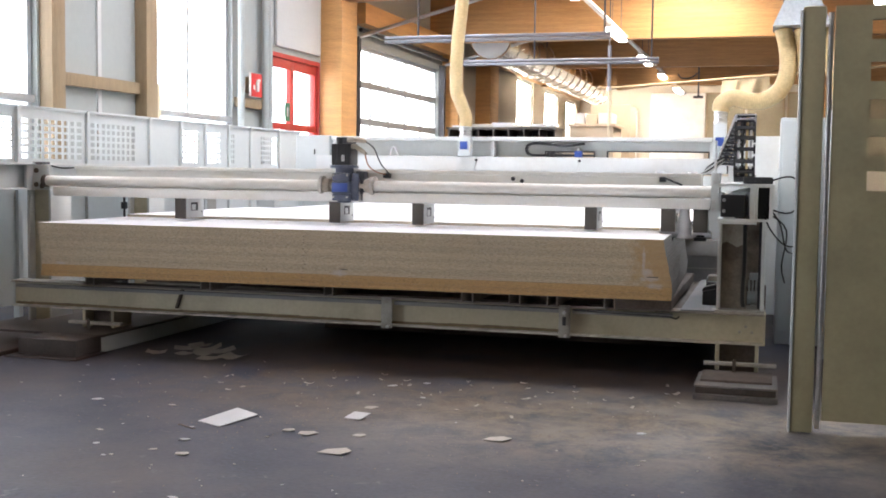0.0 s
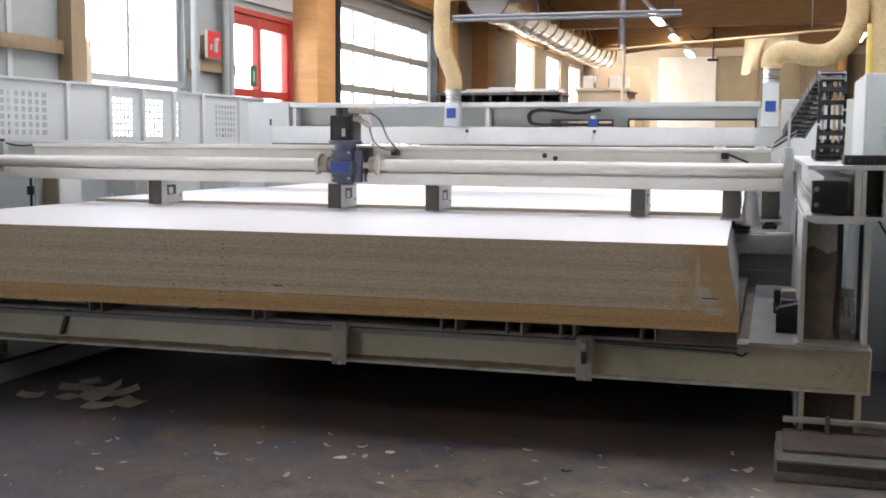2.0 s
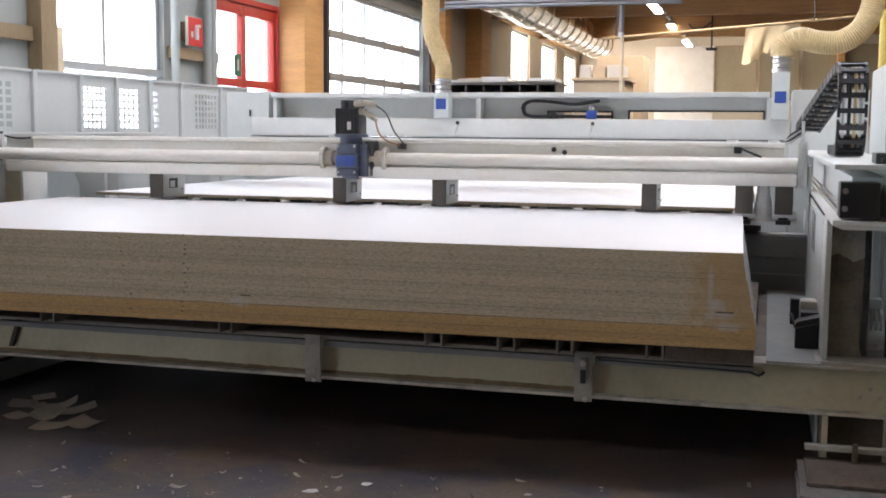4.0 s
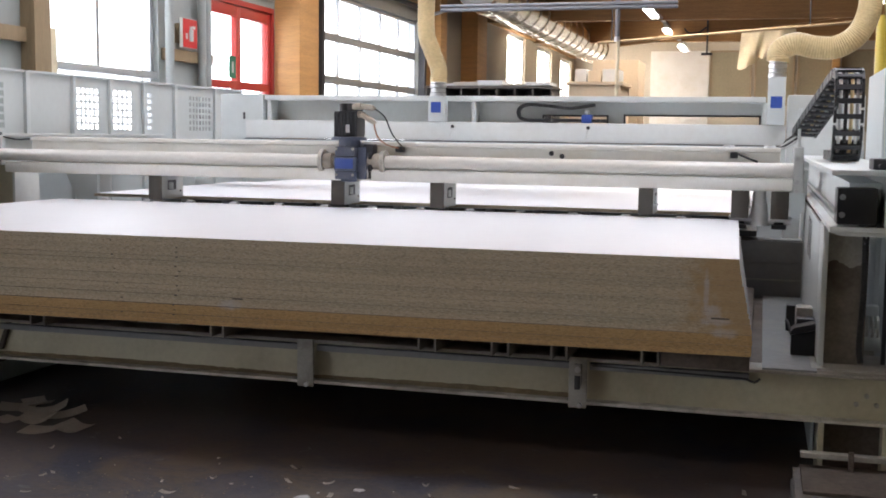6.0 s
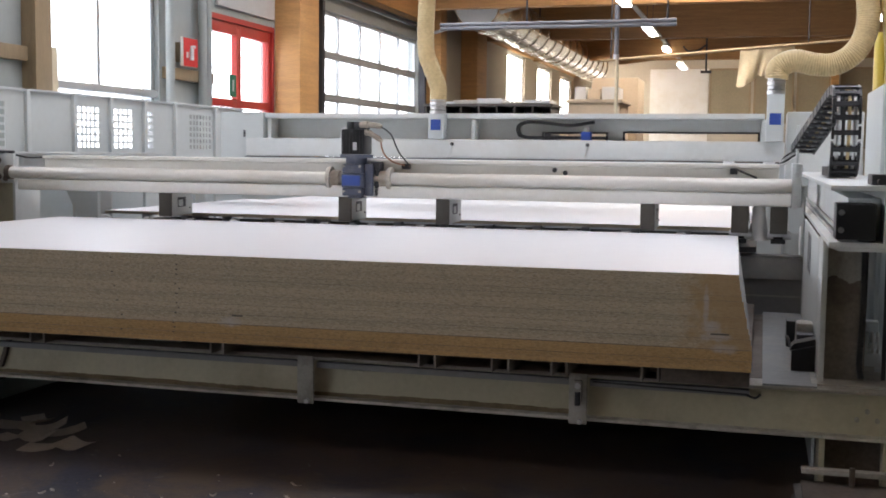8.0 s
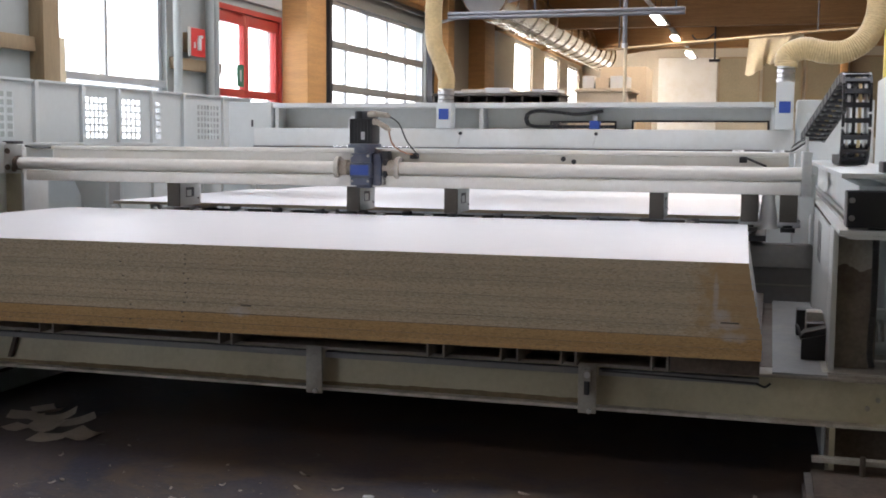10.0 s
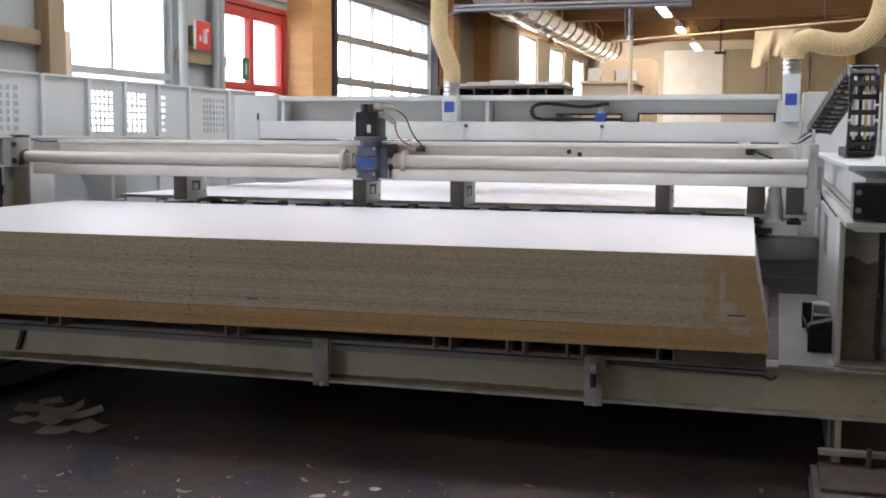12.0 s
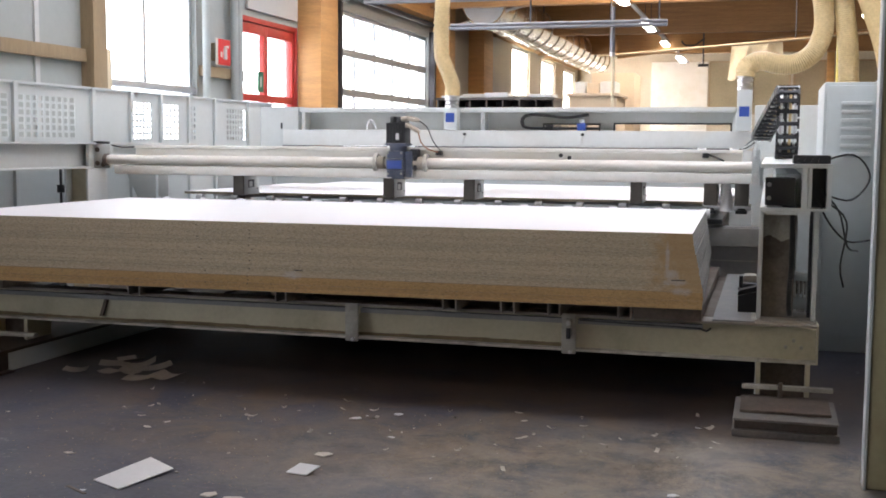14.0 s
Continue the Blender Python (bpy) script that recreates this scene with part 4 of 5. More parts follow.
    bed_foot(b, 0.15, [(-0.01, 0.43, 0.0, 0.47, 0, 0.03), (0.0, 0.42, 0.02, 0.46, 0.0305, 0.066), (-0.005, 0.425, 0.01, 0.45, 0.0665, 0.078), (0.02, 0.4, 0.12, 0.45, 0.0785, 0.092)], 0.0)
    bed_foot(b, -4.05, [(-0.06, 0.46, -0.14, 0.2, 0, 0.012), (0.0, 0.42, -0.08, 0.2, 0.012, 0.118)], 0.118)
    return b


bed()
b = thing("base_rail", "long low brown-topped base rail, its side pale for window light", "base rail", at=(-4.05, 3.945, 0))
# side in pale paint that stands for window light on it
part("pale_side", boxes((0.0, 0.415, 0, 3.6, 0, 0.1)), "fence", b)
part("brown_top", boxes((-0.4, 0.42, 0, 3.6, 0.1005, 0.1175)), "brown_floor", b)
solid("floor_plate", boxes((-5.1, -4.14, 2.9, 7.5, 0.0, 0.03), bevel=0.004), "brown_floor", "red-brown floor plate beside the machine foot", "plate")


# ---- chipboard stack ----
SKEW = 1.3


def chipboard(name, x, y, z, fresh, label, group, white=True, skew=SKEW):
    t = 0.01915 - (0.0012 if white else 0)
    me = mesh_of(name, boxes((0, 4.1, 0, 2.07, 0, t)), "chip_new" if fresh else "chip_old", "chip_darkened")
    # ends and tops: dusty grey, darkened in the colour to look less lit
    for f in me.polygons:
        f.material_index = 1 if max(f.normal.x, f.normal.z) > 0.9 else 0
    ob = tagged(new(name, me), label, "board", group)
    if white:
        part("white_face", boxes((0, 4.1, 0, 2.07, t + 0.0001, t + 0.0012)), "melamine", ob, "smooth white face sheet")
    # turned slightly about its front corner
    ob.matrix_world = Matrix.Translation((x + 4.1, y, z)) @ pose(0, 0, 0, 0, 0, skew) @ Matrix.Translation((-4.1, 0, 0))
    return ob


def nicks(board, marks):
    """Small dark nicks in the front edge of a panel."""
    for u, w in marks:
        part("nick", boxes((u, u + w, -0.0008, 0.004, 0.014, 0.0186)), "pad", board)


rnd = random.Random(4)

NB = 18
PITCH = (STOP - 0.484) / NB
for k in range(NB):
    fresh = k < 4
    x = SX0 + (0.055 if fresh else 0.052 - 0.052 * (k - 4) / (NB - 5)) + rnd.uniform(-0.002, 0.002)
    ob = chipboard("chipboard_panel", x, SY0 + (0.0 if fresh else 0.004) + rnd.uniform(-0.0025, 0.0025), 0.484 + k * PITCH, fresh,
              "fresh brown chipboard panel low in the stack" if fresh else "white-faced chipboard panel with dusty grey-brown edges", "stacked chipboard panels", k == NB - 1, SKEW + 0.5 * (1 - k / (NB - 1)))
    nicks(ob, ([(1.9 + rnd.uniform(-0.012, 0.012) - (x - SX0), rnd.uniform(0.006, 0.014))] if k % 4 else []) + ([(1.59 + rnd.uniform(-0.015, 0.015), 0.009)] if k % 3 == 1 else []))
    # cracks in the filler
    if k in (5, 6):
        part("crack", boxes((*((2.1, 2.145) if k == 5 else (3.965, 4.03)), -0.0012, 0.004, 0.012, 0.0175)), "pad", ob)
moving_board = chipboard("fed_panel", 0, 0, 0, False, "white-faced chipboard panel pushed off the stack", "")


# ---- feeder table behind the stack ----
t = thing("feed_table", "dark steel feed table with white rollers", "table", at=(0, 6.24, 0))
part("table_top", boxes((-4.2, -0.02, 0, 1.1, 0.74, 0.77)), "black", t)
for k in range(6):
    part("leg", boxes((-4.1 + k * 0.8, -4.04 + k * 0.8, 0.3, 0.36, 0, 0.74)), "dusty", t)
for r in range(2):
    for k in range(14):
        bm = rods(((-4.05 + k * 0.3, 0.08 + r * 0.5, 0.803), (-4.0 + k * 0.3, 0.08 + r * 0.5, 0.803), 0.03), seg=12)
        part("roller", bm, "melamine", t)
bm = prism(((-4.78, 1.02), (-4.5, 1.02), (-4.5, 0.77), (-4.66, 0.77)), -0.04, 0.04)
br = thing("table_bracket", "pale tapered bracket at the end of the feed table", "bracket", at=(0, 7.0, 0))
part("plate", bm, "fence", br)
part("foot", boxes((-4.64, -4.52, -0.05, 0.05, 0.0, 0.77)), "fence", br)
part("side_guard", boxes((-4.49, -4.4, -0.02, -0.01, 0.8, 1.0)), "grey_sheet", br, "thin grey guard")
s = thing("saw_table", "pale saw table beneath the rear bridge", "table", at=(0, 7.36, 0))
part("table_top", boxes((-4.2, -0.02, 0, 3.0, 0.79, 0.83), bevel=0.004), "melamine", s)
for x in (-4.1, -0.2):
    for y in (0.2, 2.7):
        part("leg", boxes((x, x + 0.1, y, y + 0.1, 0, 0.79)), "dusty", s)
# sheet and cross cover take a darker grey for the shade they stand in
solid("side_sheet", boxes((-0.3, 0.22, 6.3, 6.32, 0.0, 0.72)), "mid_grey", "grey sheet-metal cover below the feed table", "cover")
solid("cover_seam", boxes((-0.3, 0.22, 6.292, 6.2985, 0.5, 0.508)), "dusty", "thin pale seam strip on the grey cover", "trim")
solid("cross_cover", boxes((-0.3, 0.22, 6.26, 6.5, 0.6, 0.715), bevel=0.004), "mid_grey", "grey folded cover beside the feed table", "cover")


# ---- rails and columns ----
def right_rail():
    r = thing("guide_rail", "cream double-channel guide rail with black end box", "rail", "guide rails")
    a, b = 4.05, 8.4
    part("bottom_flange", boxes((0.225, 0.44, a, b, 0.947, 0.965), bevel=0.003), "white", r)
    part("top_flange", boxes((0.225, 0.53, a, b, 1.14, 1.158), bevel=0.003), "white", r)
    part("web", boxes((0.40, 0.425, a, b, 0.965, 1.14)), "white", r)
    part("inner_channel", boxes((0.29, 0.398, a + 0.12, b, 0.977, 1.112), bevel=0.004), "white", r)
    e = part("end_box", boxes((0.245, 0.375, a - 0.012, a + 0.118, 0.974, 1.097), bevel=0.006), "black", r, "black end box with screws")
    for z in (1.007, 1.067):
        part("screw", rods(((0.262, a - 0.019, z), (0.262, a - 0.011, z), 0.01), seg=14), "galvan", e)
    part("side_channel", boxes((0.427, 0.442, a + 0.004, b, 0.965, 1.14), (0.505, 0.525, a + 0.004, b, 0.952, 1.14), (0.442, 0.505, a + 0.004, b, 0.95, 0.962)), "white", r)
    # black sheet standing for the dark depth of the open channel
    part("channel_lining", boxes((0.443, 0.504, a + 0.1, a + 0.12, 0.964, 1.138)), "black", r)
    part("floor_lip", prism(((0.225, 0.946), (0.44, 0.946), (0.44, 0.934), (0.26, 0.934)), a + 0.004, a + 0.01), "white", r)
    for k, zz in enumerate((0.972, 0.99)):
        part("guide_rod", rods(((0.262 + 0.012 * k, a + 0.13, zz), (0.262 + 0.012 * k, b, zz), 0.008), seg=10), "galvan", r)
    part("rubber_stop", rods(((0.35, a + 0.05, 0.9655), (0.35, a + 0.05, 0.977), 0.03)), "dark", r)
    c = part("connector_block", boxes((0.36, 0.52, a + 0.06, a + 0.22, 1.159, 1.197), bevel=0.006), "dark", r, "dark grey connector block")
    for k in range(4):
        part("gland", rods(((0.385 + k * 0.03, a + 0.055, 1.172), (0.385 + k * 0.03, a + 0.02, 1.172), 0.009), seg=10), "dark", c)
    return r


right_rail()


def left_rail():
    r = thing("guide_rail", "cream channel guide rail along the fence", "rail", "guide rails")
    a, b = 3.6, 8.4
    part("bottom_flange", boxes((-4.95, -4.8, a, b, 1.03, 1.045), bevel=0.003), "white", r)
    part("top_flange", boxes((-4.95, -4.78, a, b, 1.215, 1.232), bevel=0.003), "white", r)
    part("web", boxes((-4.9, -4.88, a, b, 1.045, 1.215)), "white", r)
    return r


left_rail()


def column(x0, x1, y, z0, z1, label, recess="web_paint"):
    c = thing("rail_column", label, "column", "rail columns")
    part("left_flange", boxes((x0, x0 + 0.02, y, y + 0.26, z0, z1), bevel=0.003), "white", c)
    part("right_flange", boxes((x1 - 0.02, x1, y, y + 0.26, z0, z1), bevel=0.003), "white", c)
    part("web", boxes((x0 + 0.02, x1 - 0.02, y + 0.07, y + 0.085, z0, z1)), recess, c)
    return c


c = thing("rail_column", "cream column with a rusty brown web below the rail", "column", "rail columns")
part("left_flange", boxes((0.222, 0.242, BY + 0.1, BY + 0.36, BZ1 + 0.009, 0.946), bevel=0.003), "white", c)
part("right_flange", boxes((0.468, 0.49, BY + 0.1, BY + 0.36, BZ1 + 0.009, 0.946), bevel=0.003), "white", c)
part("web", boxes((0.2422, 0.388, BY + 0.17, BY + 0.185, BZ1 + 0.009, 0.946)), "web_paint", c)
part("cable_guard", boxes((0.452, 0.467, BY + 0.2, BY + 0.22, BZ1 + 0.009, 0.946)), "dark", c)
rn_web = random.Random(5)
edge = [(0.2425 + 0.0073 * k, 0.8 + rn_web.uniform(-0.004, 0.004) + 0.012 * math.sin(k * 0.4)) for k in range(19)]
part("pale_paint", prism([(0.2425, 0.944)] + edge + [(edge[-1][0], 0.944)], BY + 0.168, BY + 0.1698), "dusty", c, "pale paint left above the rust")
part("base_weld", boxes((0.2, 0.494, BY + 0.06, BY + 0.38, BZ1 + 0.0005, BZ1 + 0.0085)), "dusty", c)
part("ribbed_hose", tube(((0.372, BY + 0.14, 0.94), (0.374, BY + 0.14, 0.7), (0.368, BY + 0.14, 0.5), (0.375, BY + 0.13, 0.437)), 0.013, 0.006, 10, 0.0025), "black", c, "black ribbed hose")
p = thing("side_cover", "pale side cover sheet with vent slots below the rail", "cover")
part("sheet", boxes((0.222, 0.232, BY + 0.37, 6.25, 0.0, 0.93)), "white", p)
for k in range(3):
    part("vent_slot", boxes((0.2205, 0.2215, 5.35 + k * 0.13, 5.4 + k * 0.13, 0.72, 0.9)), "dark", p)
column(0.225, 0.46, 6.9, 0.0, 0.946, "cream column below the far end of the rail")
column(-4.93, -4.72, 4.95, 0.0, 1.029, "cream column below the fence-side rail", "cream")
column(-4.93, -4.72, 6.35, 0.0, 1.029, "cream column below the fence-side rail", "cream")
r = thing("adjusting_rod", "thin black adjusting rod on a stand by the fence", "rod", at=(-5.03, 6.45, 0))
part("rod", rods(((0, 0, 0.6), (0, 0, 1.02), 0.01), seg=12), "dark", r)
part("collar", rods(((0, 0, 0.84), (0, 0, 0.9), 0.03), seg=14), "dark", r)
part("stand", rods(((0, 0, 0), (0, 0, 0.6), 0.025), seg=12), "dark", r)
s = thing("sensor_box", "black sensor box on a dark bracket beside the column", "sensor", at=(0.172, 4.62, BZ1 + 0.008))
part("bracket", boxes((-0.02, 0.05, 0.02, 0.1, 0, 0.13), bevel=0.004), "dark", s)
part("housing", prism(((-0.04, 0.0), (0.048, 0.0), (0.048, 0.1), (-0.04, 0.078)), -0.07, 0.018), "black", s)
part("lid", prism(((-0.042, 0.082), (0.048, 0.105), (0.048, 0.128), (-0.03, 0.107), (-0.042, 0.095)), -0.074, 0.018), "black", s)
part("pale_cover", boxes((-0.022, 0.045, 0.1, 0.2, 0.0, 0.165), bevel=0.014), "dusty", s, "pale rounded cover")
part("upper_housing", boxes((-0.05, 0.03, 0.5, 0.6, 0.0, 0.115), bevel=0.006), "black", s)
part("cable", tube(((-0.03, 0.3, 0.02), (-0.045, 0.38, 0.06), (-0.05, 0.47, 0.05)), 0.006, 0.03, 8), "cable", s)
cb = thing("control_cabinet", "pale grey control cabinet behind the cable chain", "cabinet", at=(0.56, 6.0, 0))
part("body", boxes((0, 0.3, 0, 0.9, 0, 1.62), bevel=0.008), "fence", cb)
dr = part("door", boxes((0.02, 0.34, -0.014, -0.001, 0.1, 1.6), bevel=0.004), "fence", cb)
for k in range(7):
    part("louvre", boxes((0.1, 0.27, -0.03, -0.0145, 1.18 + k * 0.05, 1.205 + k * 0.05), bevel=0.004), "white", dr)
m = thing("side_motor", "small pale cable-wrapped motor beside the rusty column", "motor", at=(0.39, 4.72, 0.42))
part("body", rods(((0, 0, 0.04), (0.08, 0, 0.04), 0.04)), "white", m)
for k in range(4):
    part("cable_turn", tube([(0.01 + 0.02 * k, 0.045 * math.cos(a), 0.1 + 0.045 * math.sin(a)) for a in (0, 1.2, 2.4, 3.6, 4.8, 6.0)], 0.006, 0.02, 6), "box_white", m)
part("stand", boxes((0.02, 0.06, -0.03, 0.03, -0.42, 0.012)), "dusty", m)
part("cap", boxes((0.01, 0.07, -0.03, 0.03, 0.15, 0.19), bevel=0.006), "white", m)


# ---- rear bridge of the machine ----
RY = 7.8


def rear_bridge():
    r = thing("rear_bridge", "pale steel bridge beam across the saw", "bridge beam", at=(0, RY, 0))
    xa, xb = -3.58, 0.0
    part("top_flange", boxes((xa, xb, -0.05, 0.3, 1.5, 1.536), bevel=0.004), "white", r)
    holes = [(-1.5, -1.06, 1.352, 1.4), (-0.93, -0.04, 1.345, 1.405)]
    w = [(xa, holes[0][0], 0.1, 0.12, 1.352, 1.5)]
    for (a, b, c, d), nxt in zip(holes, (holes[1][0], xb)):
        w += [(a, b, 0.1, 0.12, d, 1.5), (b, nxt, 0.1, 0.12, 1.352, 1.5)]
    part("web", boxes(*w), "white", r)
    for a, b, c, d in holes:
        part("slot_frame", boxes((a - 0.012, b + 0.012, 0.085, 0.1, d, d + 0.012), (a - 0.012, a, 0.085, 0.1, 1.353, d), (b, b + 0.012, 0.085, 0.1, 1.353, d)), "dark", r)
    part("lower_beam", boxes((-3.72, 0.13, -0.09, 0.3, 1.22, 1.352), bevel=0.008), "white", r)
    for x in (-2.0, -3.57, -0.02):
        part("stiffener", boxes((x, x + 0.03, -0.03, 0.099, 1.353, 1.499), bevel=0.003), "white", r)
    part("left_housing", boxes((-3.95, -3.6, -0.04, 0.3, 0.95, 1.545), bevel=0.012), "fence", r, "white end housing")
    part("left_leg", boxes((-4.44, -4.24, 0.1, 0.3, 0.0, 1.18), bevel=0.006), "fence", r)
    part("support_arm", boxes((-4.24, -3.951, 0.1, 0.3, 1.0, 1.18), bevel=0.006), "fence", r)
    part("slot", boxes((-3.76, -3.745, -0.046, -0.0405, 1.36, 1.41)), "dark", r)
    part("right_housing", boxes((0.14, 0.62, -0.02, 0.3, 0.0, 1.55), bevel=0.012), "white", r, "white end housing")
    for x in (-2.12, -1.16):
        eb = part("eye_bolt", rods(((x, -0.1, 1.32), (x, -0.088, 1.32), 0.013), seg=14), "dark", r)
        part("cord", rods(((x - 0.022, -0.098, 1.225), (x, -0.098, 1.31), 0.004), seg=8), "grey_sheet", eb)
    part("front_lip", boxes((-3.72, 0.1, -0.1, -0.085, 1.212, 1.219)), "dark", r)
    part("white_loop", tube(((-2.98, -0.04, 1.353), (-2.97, -0.04, 1.42), (-2.93, -0.04, 1.43), (-2.9, -0.04, 1.36)), 0.0095, 0.02, 8), "melamine", r)
    return r


rear_bridge()


def suction_port(x, z0, z1, name_label):
    p = thing("suction_port", name_label, "suction port", "suction ports", at=(x, RY - 0.1, z0))
    part("box", boxes((-0.055, 0.055, -0.06, 0.05, 0, z1 - z0), bevel=0.006), "fence", p)
    part("sticker", boxes((-0.036, 0.036, -0.064, -0.0605, (z1 - z0) * 0.35, (z1 - z0) * 0.35 + 0.075)), "sticker", p)
    for k in range(4):
        part("clamp_ring", rods(((0, 0, z1 - z0 + k * 0.03), (0, 0, z1 - z0 + k * 0.03 + 0.024), 0.058 - 0.003 * (k % 2))), "galvan", p)


suction_port(-2.225, 1.353, 1.53, "pale suction port with a blue sticker")
suction_port(0.065, 1.353, 1.66, "tall pale suction port with a blue sticker")
HY = RY - 0.1
solid("extraction_hose", tube(((-2.225, HY, 1.63), (-2.225, HY, 1.72), (-2.28, HY, 1.86), (-2.32, HY, 2.0), (-2.31, HY, 2.4), (-2.26, HY, 3.0), (-2.2, HY, TOP)), 0.062, 0.0075, 18, 0.003), "hose", "cream ribbed extraction hose to the roof", "hose", "extraction hoses")
HOSES = [((0.065, HY, 1.76), (0.075, HY, 1.83), (0.17, HY, 1.875), (0.3, HY, 1.85), (0.43, HY, 1.855), (0.55, HY, 1.94), (0.61, HY, 2.1), (0.6, HY, 2.3), (0.56, HY, 2.46)),
         ((0.8, HY, 1.35), (0.79, HY, 1.9), (0.72, HY, 2.46)),
         ((1.1, HY - 0.4, 1.3), (1.03, HY - 0.2, 1.9), (0.86, HY, 2.46))]
for pts in HOSES:
    solid("extraction_hose", tube(pts, 0.075, 0.0075, 18, 0.0035), "hose", "thick cream ribbed extraction hose", "hose", "extraction hoses")
f = thing("suction_funnel", "galvanised funnel that joins three hoses", "funnel", at=(0.71, HY, 2.44))
bm = bmesh.new()
bmesh.ops.create_cone(bm, cap_ends=True, segments=4, radius1=0.33, radius2=0.1, depth=0.4, matrix=Matrix.Translation((0, 0, 0.22)) @ Matrix.Rotation(radians(45), 4, "Z"))
part("cone", bm, "dull_galvan", f, smooth=None)
part("riser", rods(((0, 0, 0.4), (0, 0, TOP - 2.44), 0.1)), "galvan", f)
solid("yellow_pipe", rods(((0.83, 9.2, 0), (0.83, 9.2, 2.2), 0.05)), "yellow", "upright translucent yellow pipe behind the bridge", "pipe")


def cable_chain(name, label, points, width, pitch, thick, axis_x=True):
    """An energy chain: links one after another along a line."""
    c = thing(name, label, "cable chain", "cable chains")
    h = width / 2
    bar = mesh_of("link", boxes((-h + 0.012, h - 0.012, -pitch * 0.2, pitch * 0.2, thick / 2 - 0.012, thick / 2)), "dark")
    inner = mesh_of("inner_bar", boxes((-h + 0.012, h - 0.012, -pitch * 0.2, pitch * 0.2, -thick / 2, -thick / 2 + 0.012)), "dark")
    side = mesh_of("side_plate", boxes((-0.006, 0.006, -pitch * 0.52, pitch * 0.52, -thick / 2, thick / 2), bevel=0.002), "black")
    line = spline(points, pitch)
    for a, b in zip(line, line[1:]):
        d = (b - a).normalized()
        x = Vector((1, 0, 0)) if axis_x else Vector((0, 1, 0))
        x = (x - d * x.dot(d)).normalized()
        m = Matrix((x, d, x.cross(d))).transposed().to_4x4()
        m.translation = (a + b) / 2
        l = new("link", bar)
        l.parent, l.matrix_basis = c, m
        for nm, me, sx in (("inner_bar", inner, 0), ("side_plate", side, -h + 0.006), ("side_plate", side, h - 0.006)):
            o = new(nm, me)
            o.parent, o.location = l, (sx, 0, 0)
    return c


# the loop, with its front bend at y = 0
loop = [(0.2, 1.0, 1.29), (0.23, 0.8, 1.35), (0.29, 0.5, 1.46), (0.335, 0.25, 1.545), (0.35, 0.1, 1.56), (0.35, 0.0, 1.51), (0.35, -0.02, 1.4), (0.35, 0.0, 1.26), (0.35, 0.08, 1.195), (0.35, 0.25, 1.187), (0.35, 0.7, 1.187)]
chain = cable_chain("cable_chain", "black energy chain looped over the guide rail", loop, 0.125, 0.055, 0.045)
for k, col in enumerate(("galvan", "cable", "hose", "galvan")):
    pts = [(p[0] - 0.036 + 0.024 * k, p[1], p[2]) for p in loop]
    part("cable", tube(pts, 0.008, 0.06, 8), col, chain)
small = cable_chain("cable_chain", "small black energy chain on the rear bridge", [(-1.13, RY - 0.0, 1.478), (-1.3, RY - 0.0, 1.455), (-1.45, RY - 0.0, 1.47), (-1.6, RY - 0.0, 1.478), (-1.66, RY - 0.0, 1.45), (-1.66, RY - 0.0, 1.4), (-1.61, RY - 0.0, 1.372), (-1.4, RY - 0.0, 1.37), (-1.05, RY - 0.0, 1.37)], 0.05, 0.034, 0.022, axis_x=False)
b = thing("blue_valve", "small blue valve block on the rear bridge", "valve", at=(-1.18, RY - 0.02, 1.352))
part("body", boxes((-0.035, 0.035, -0.03, 0.04, 0.0, 0.06), bevel=0.006), "sticker", b)
part("cap", rods(((0, 0, 0.06), (0, 0, 0.085), 0.02)), "grey_sheet", b)

# cables beside the right-hand rail
for pts in (((0.46, 4.2, 1.16), (0.62, 4.25, 1.2), (0.7, 4.3, 1.1), (0.62, 4.2, 1.0), (0.5, 4.12, 1.02)),
            ((0.48, 4.12, 1.05), (0.56, 4.08, 0.95), (0.6, 4.1, 0.8), (0.66, 4.3, 0.76)),
            ((0.5, 4.15, 1.0), (0.6, 4.2, 0.9), (0.58, 4.2, 0.7), (0.6, 4.25, 0.6)),
            ((0.47, 4.12, 1.0), (0.52, 4.06, 0.9), (0.6, 4.1, 0.82), (0.7, 4.2, 0.82))):
    solid("loose_cable", tube(pts, 0.0045, 0.03, 8), "cable", "loose black cable hanging from the rail", "cable", "loose cables")


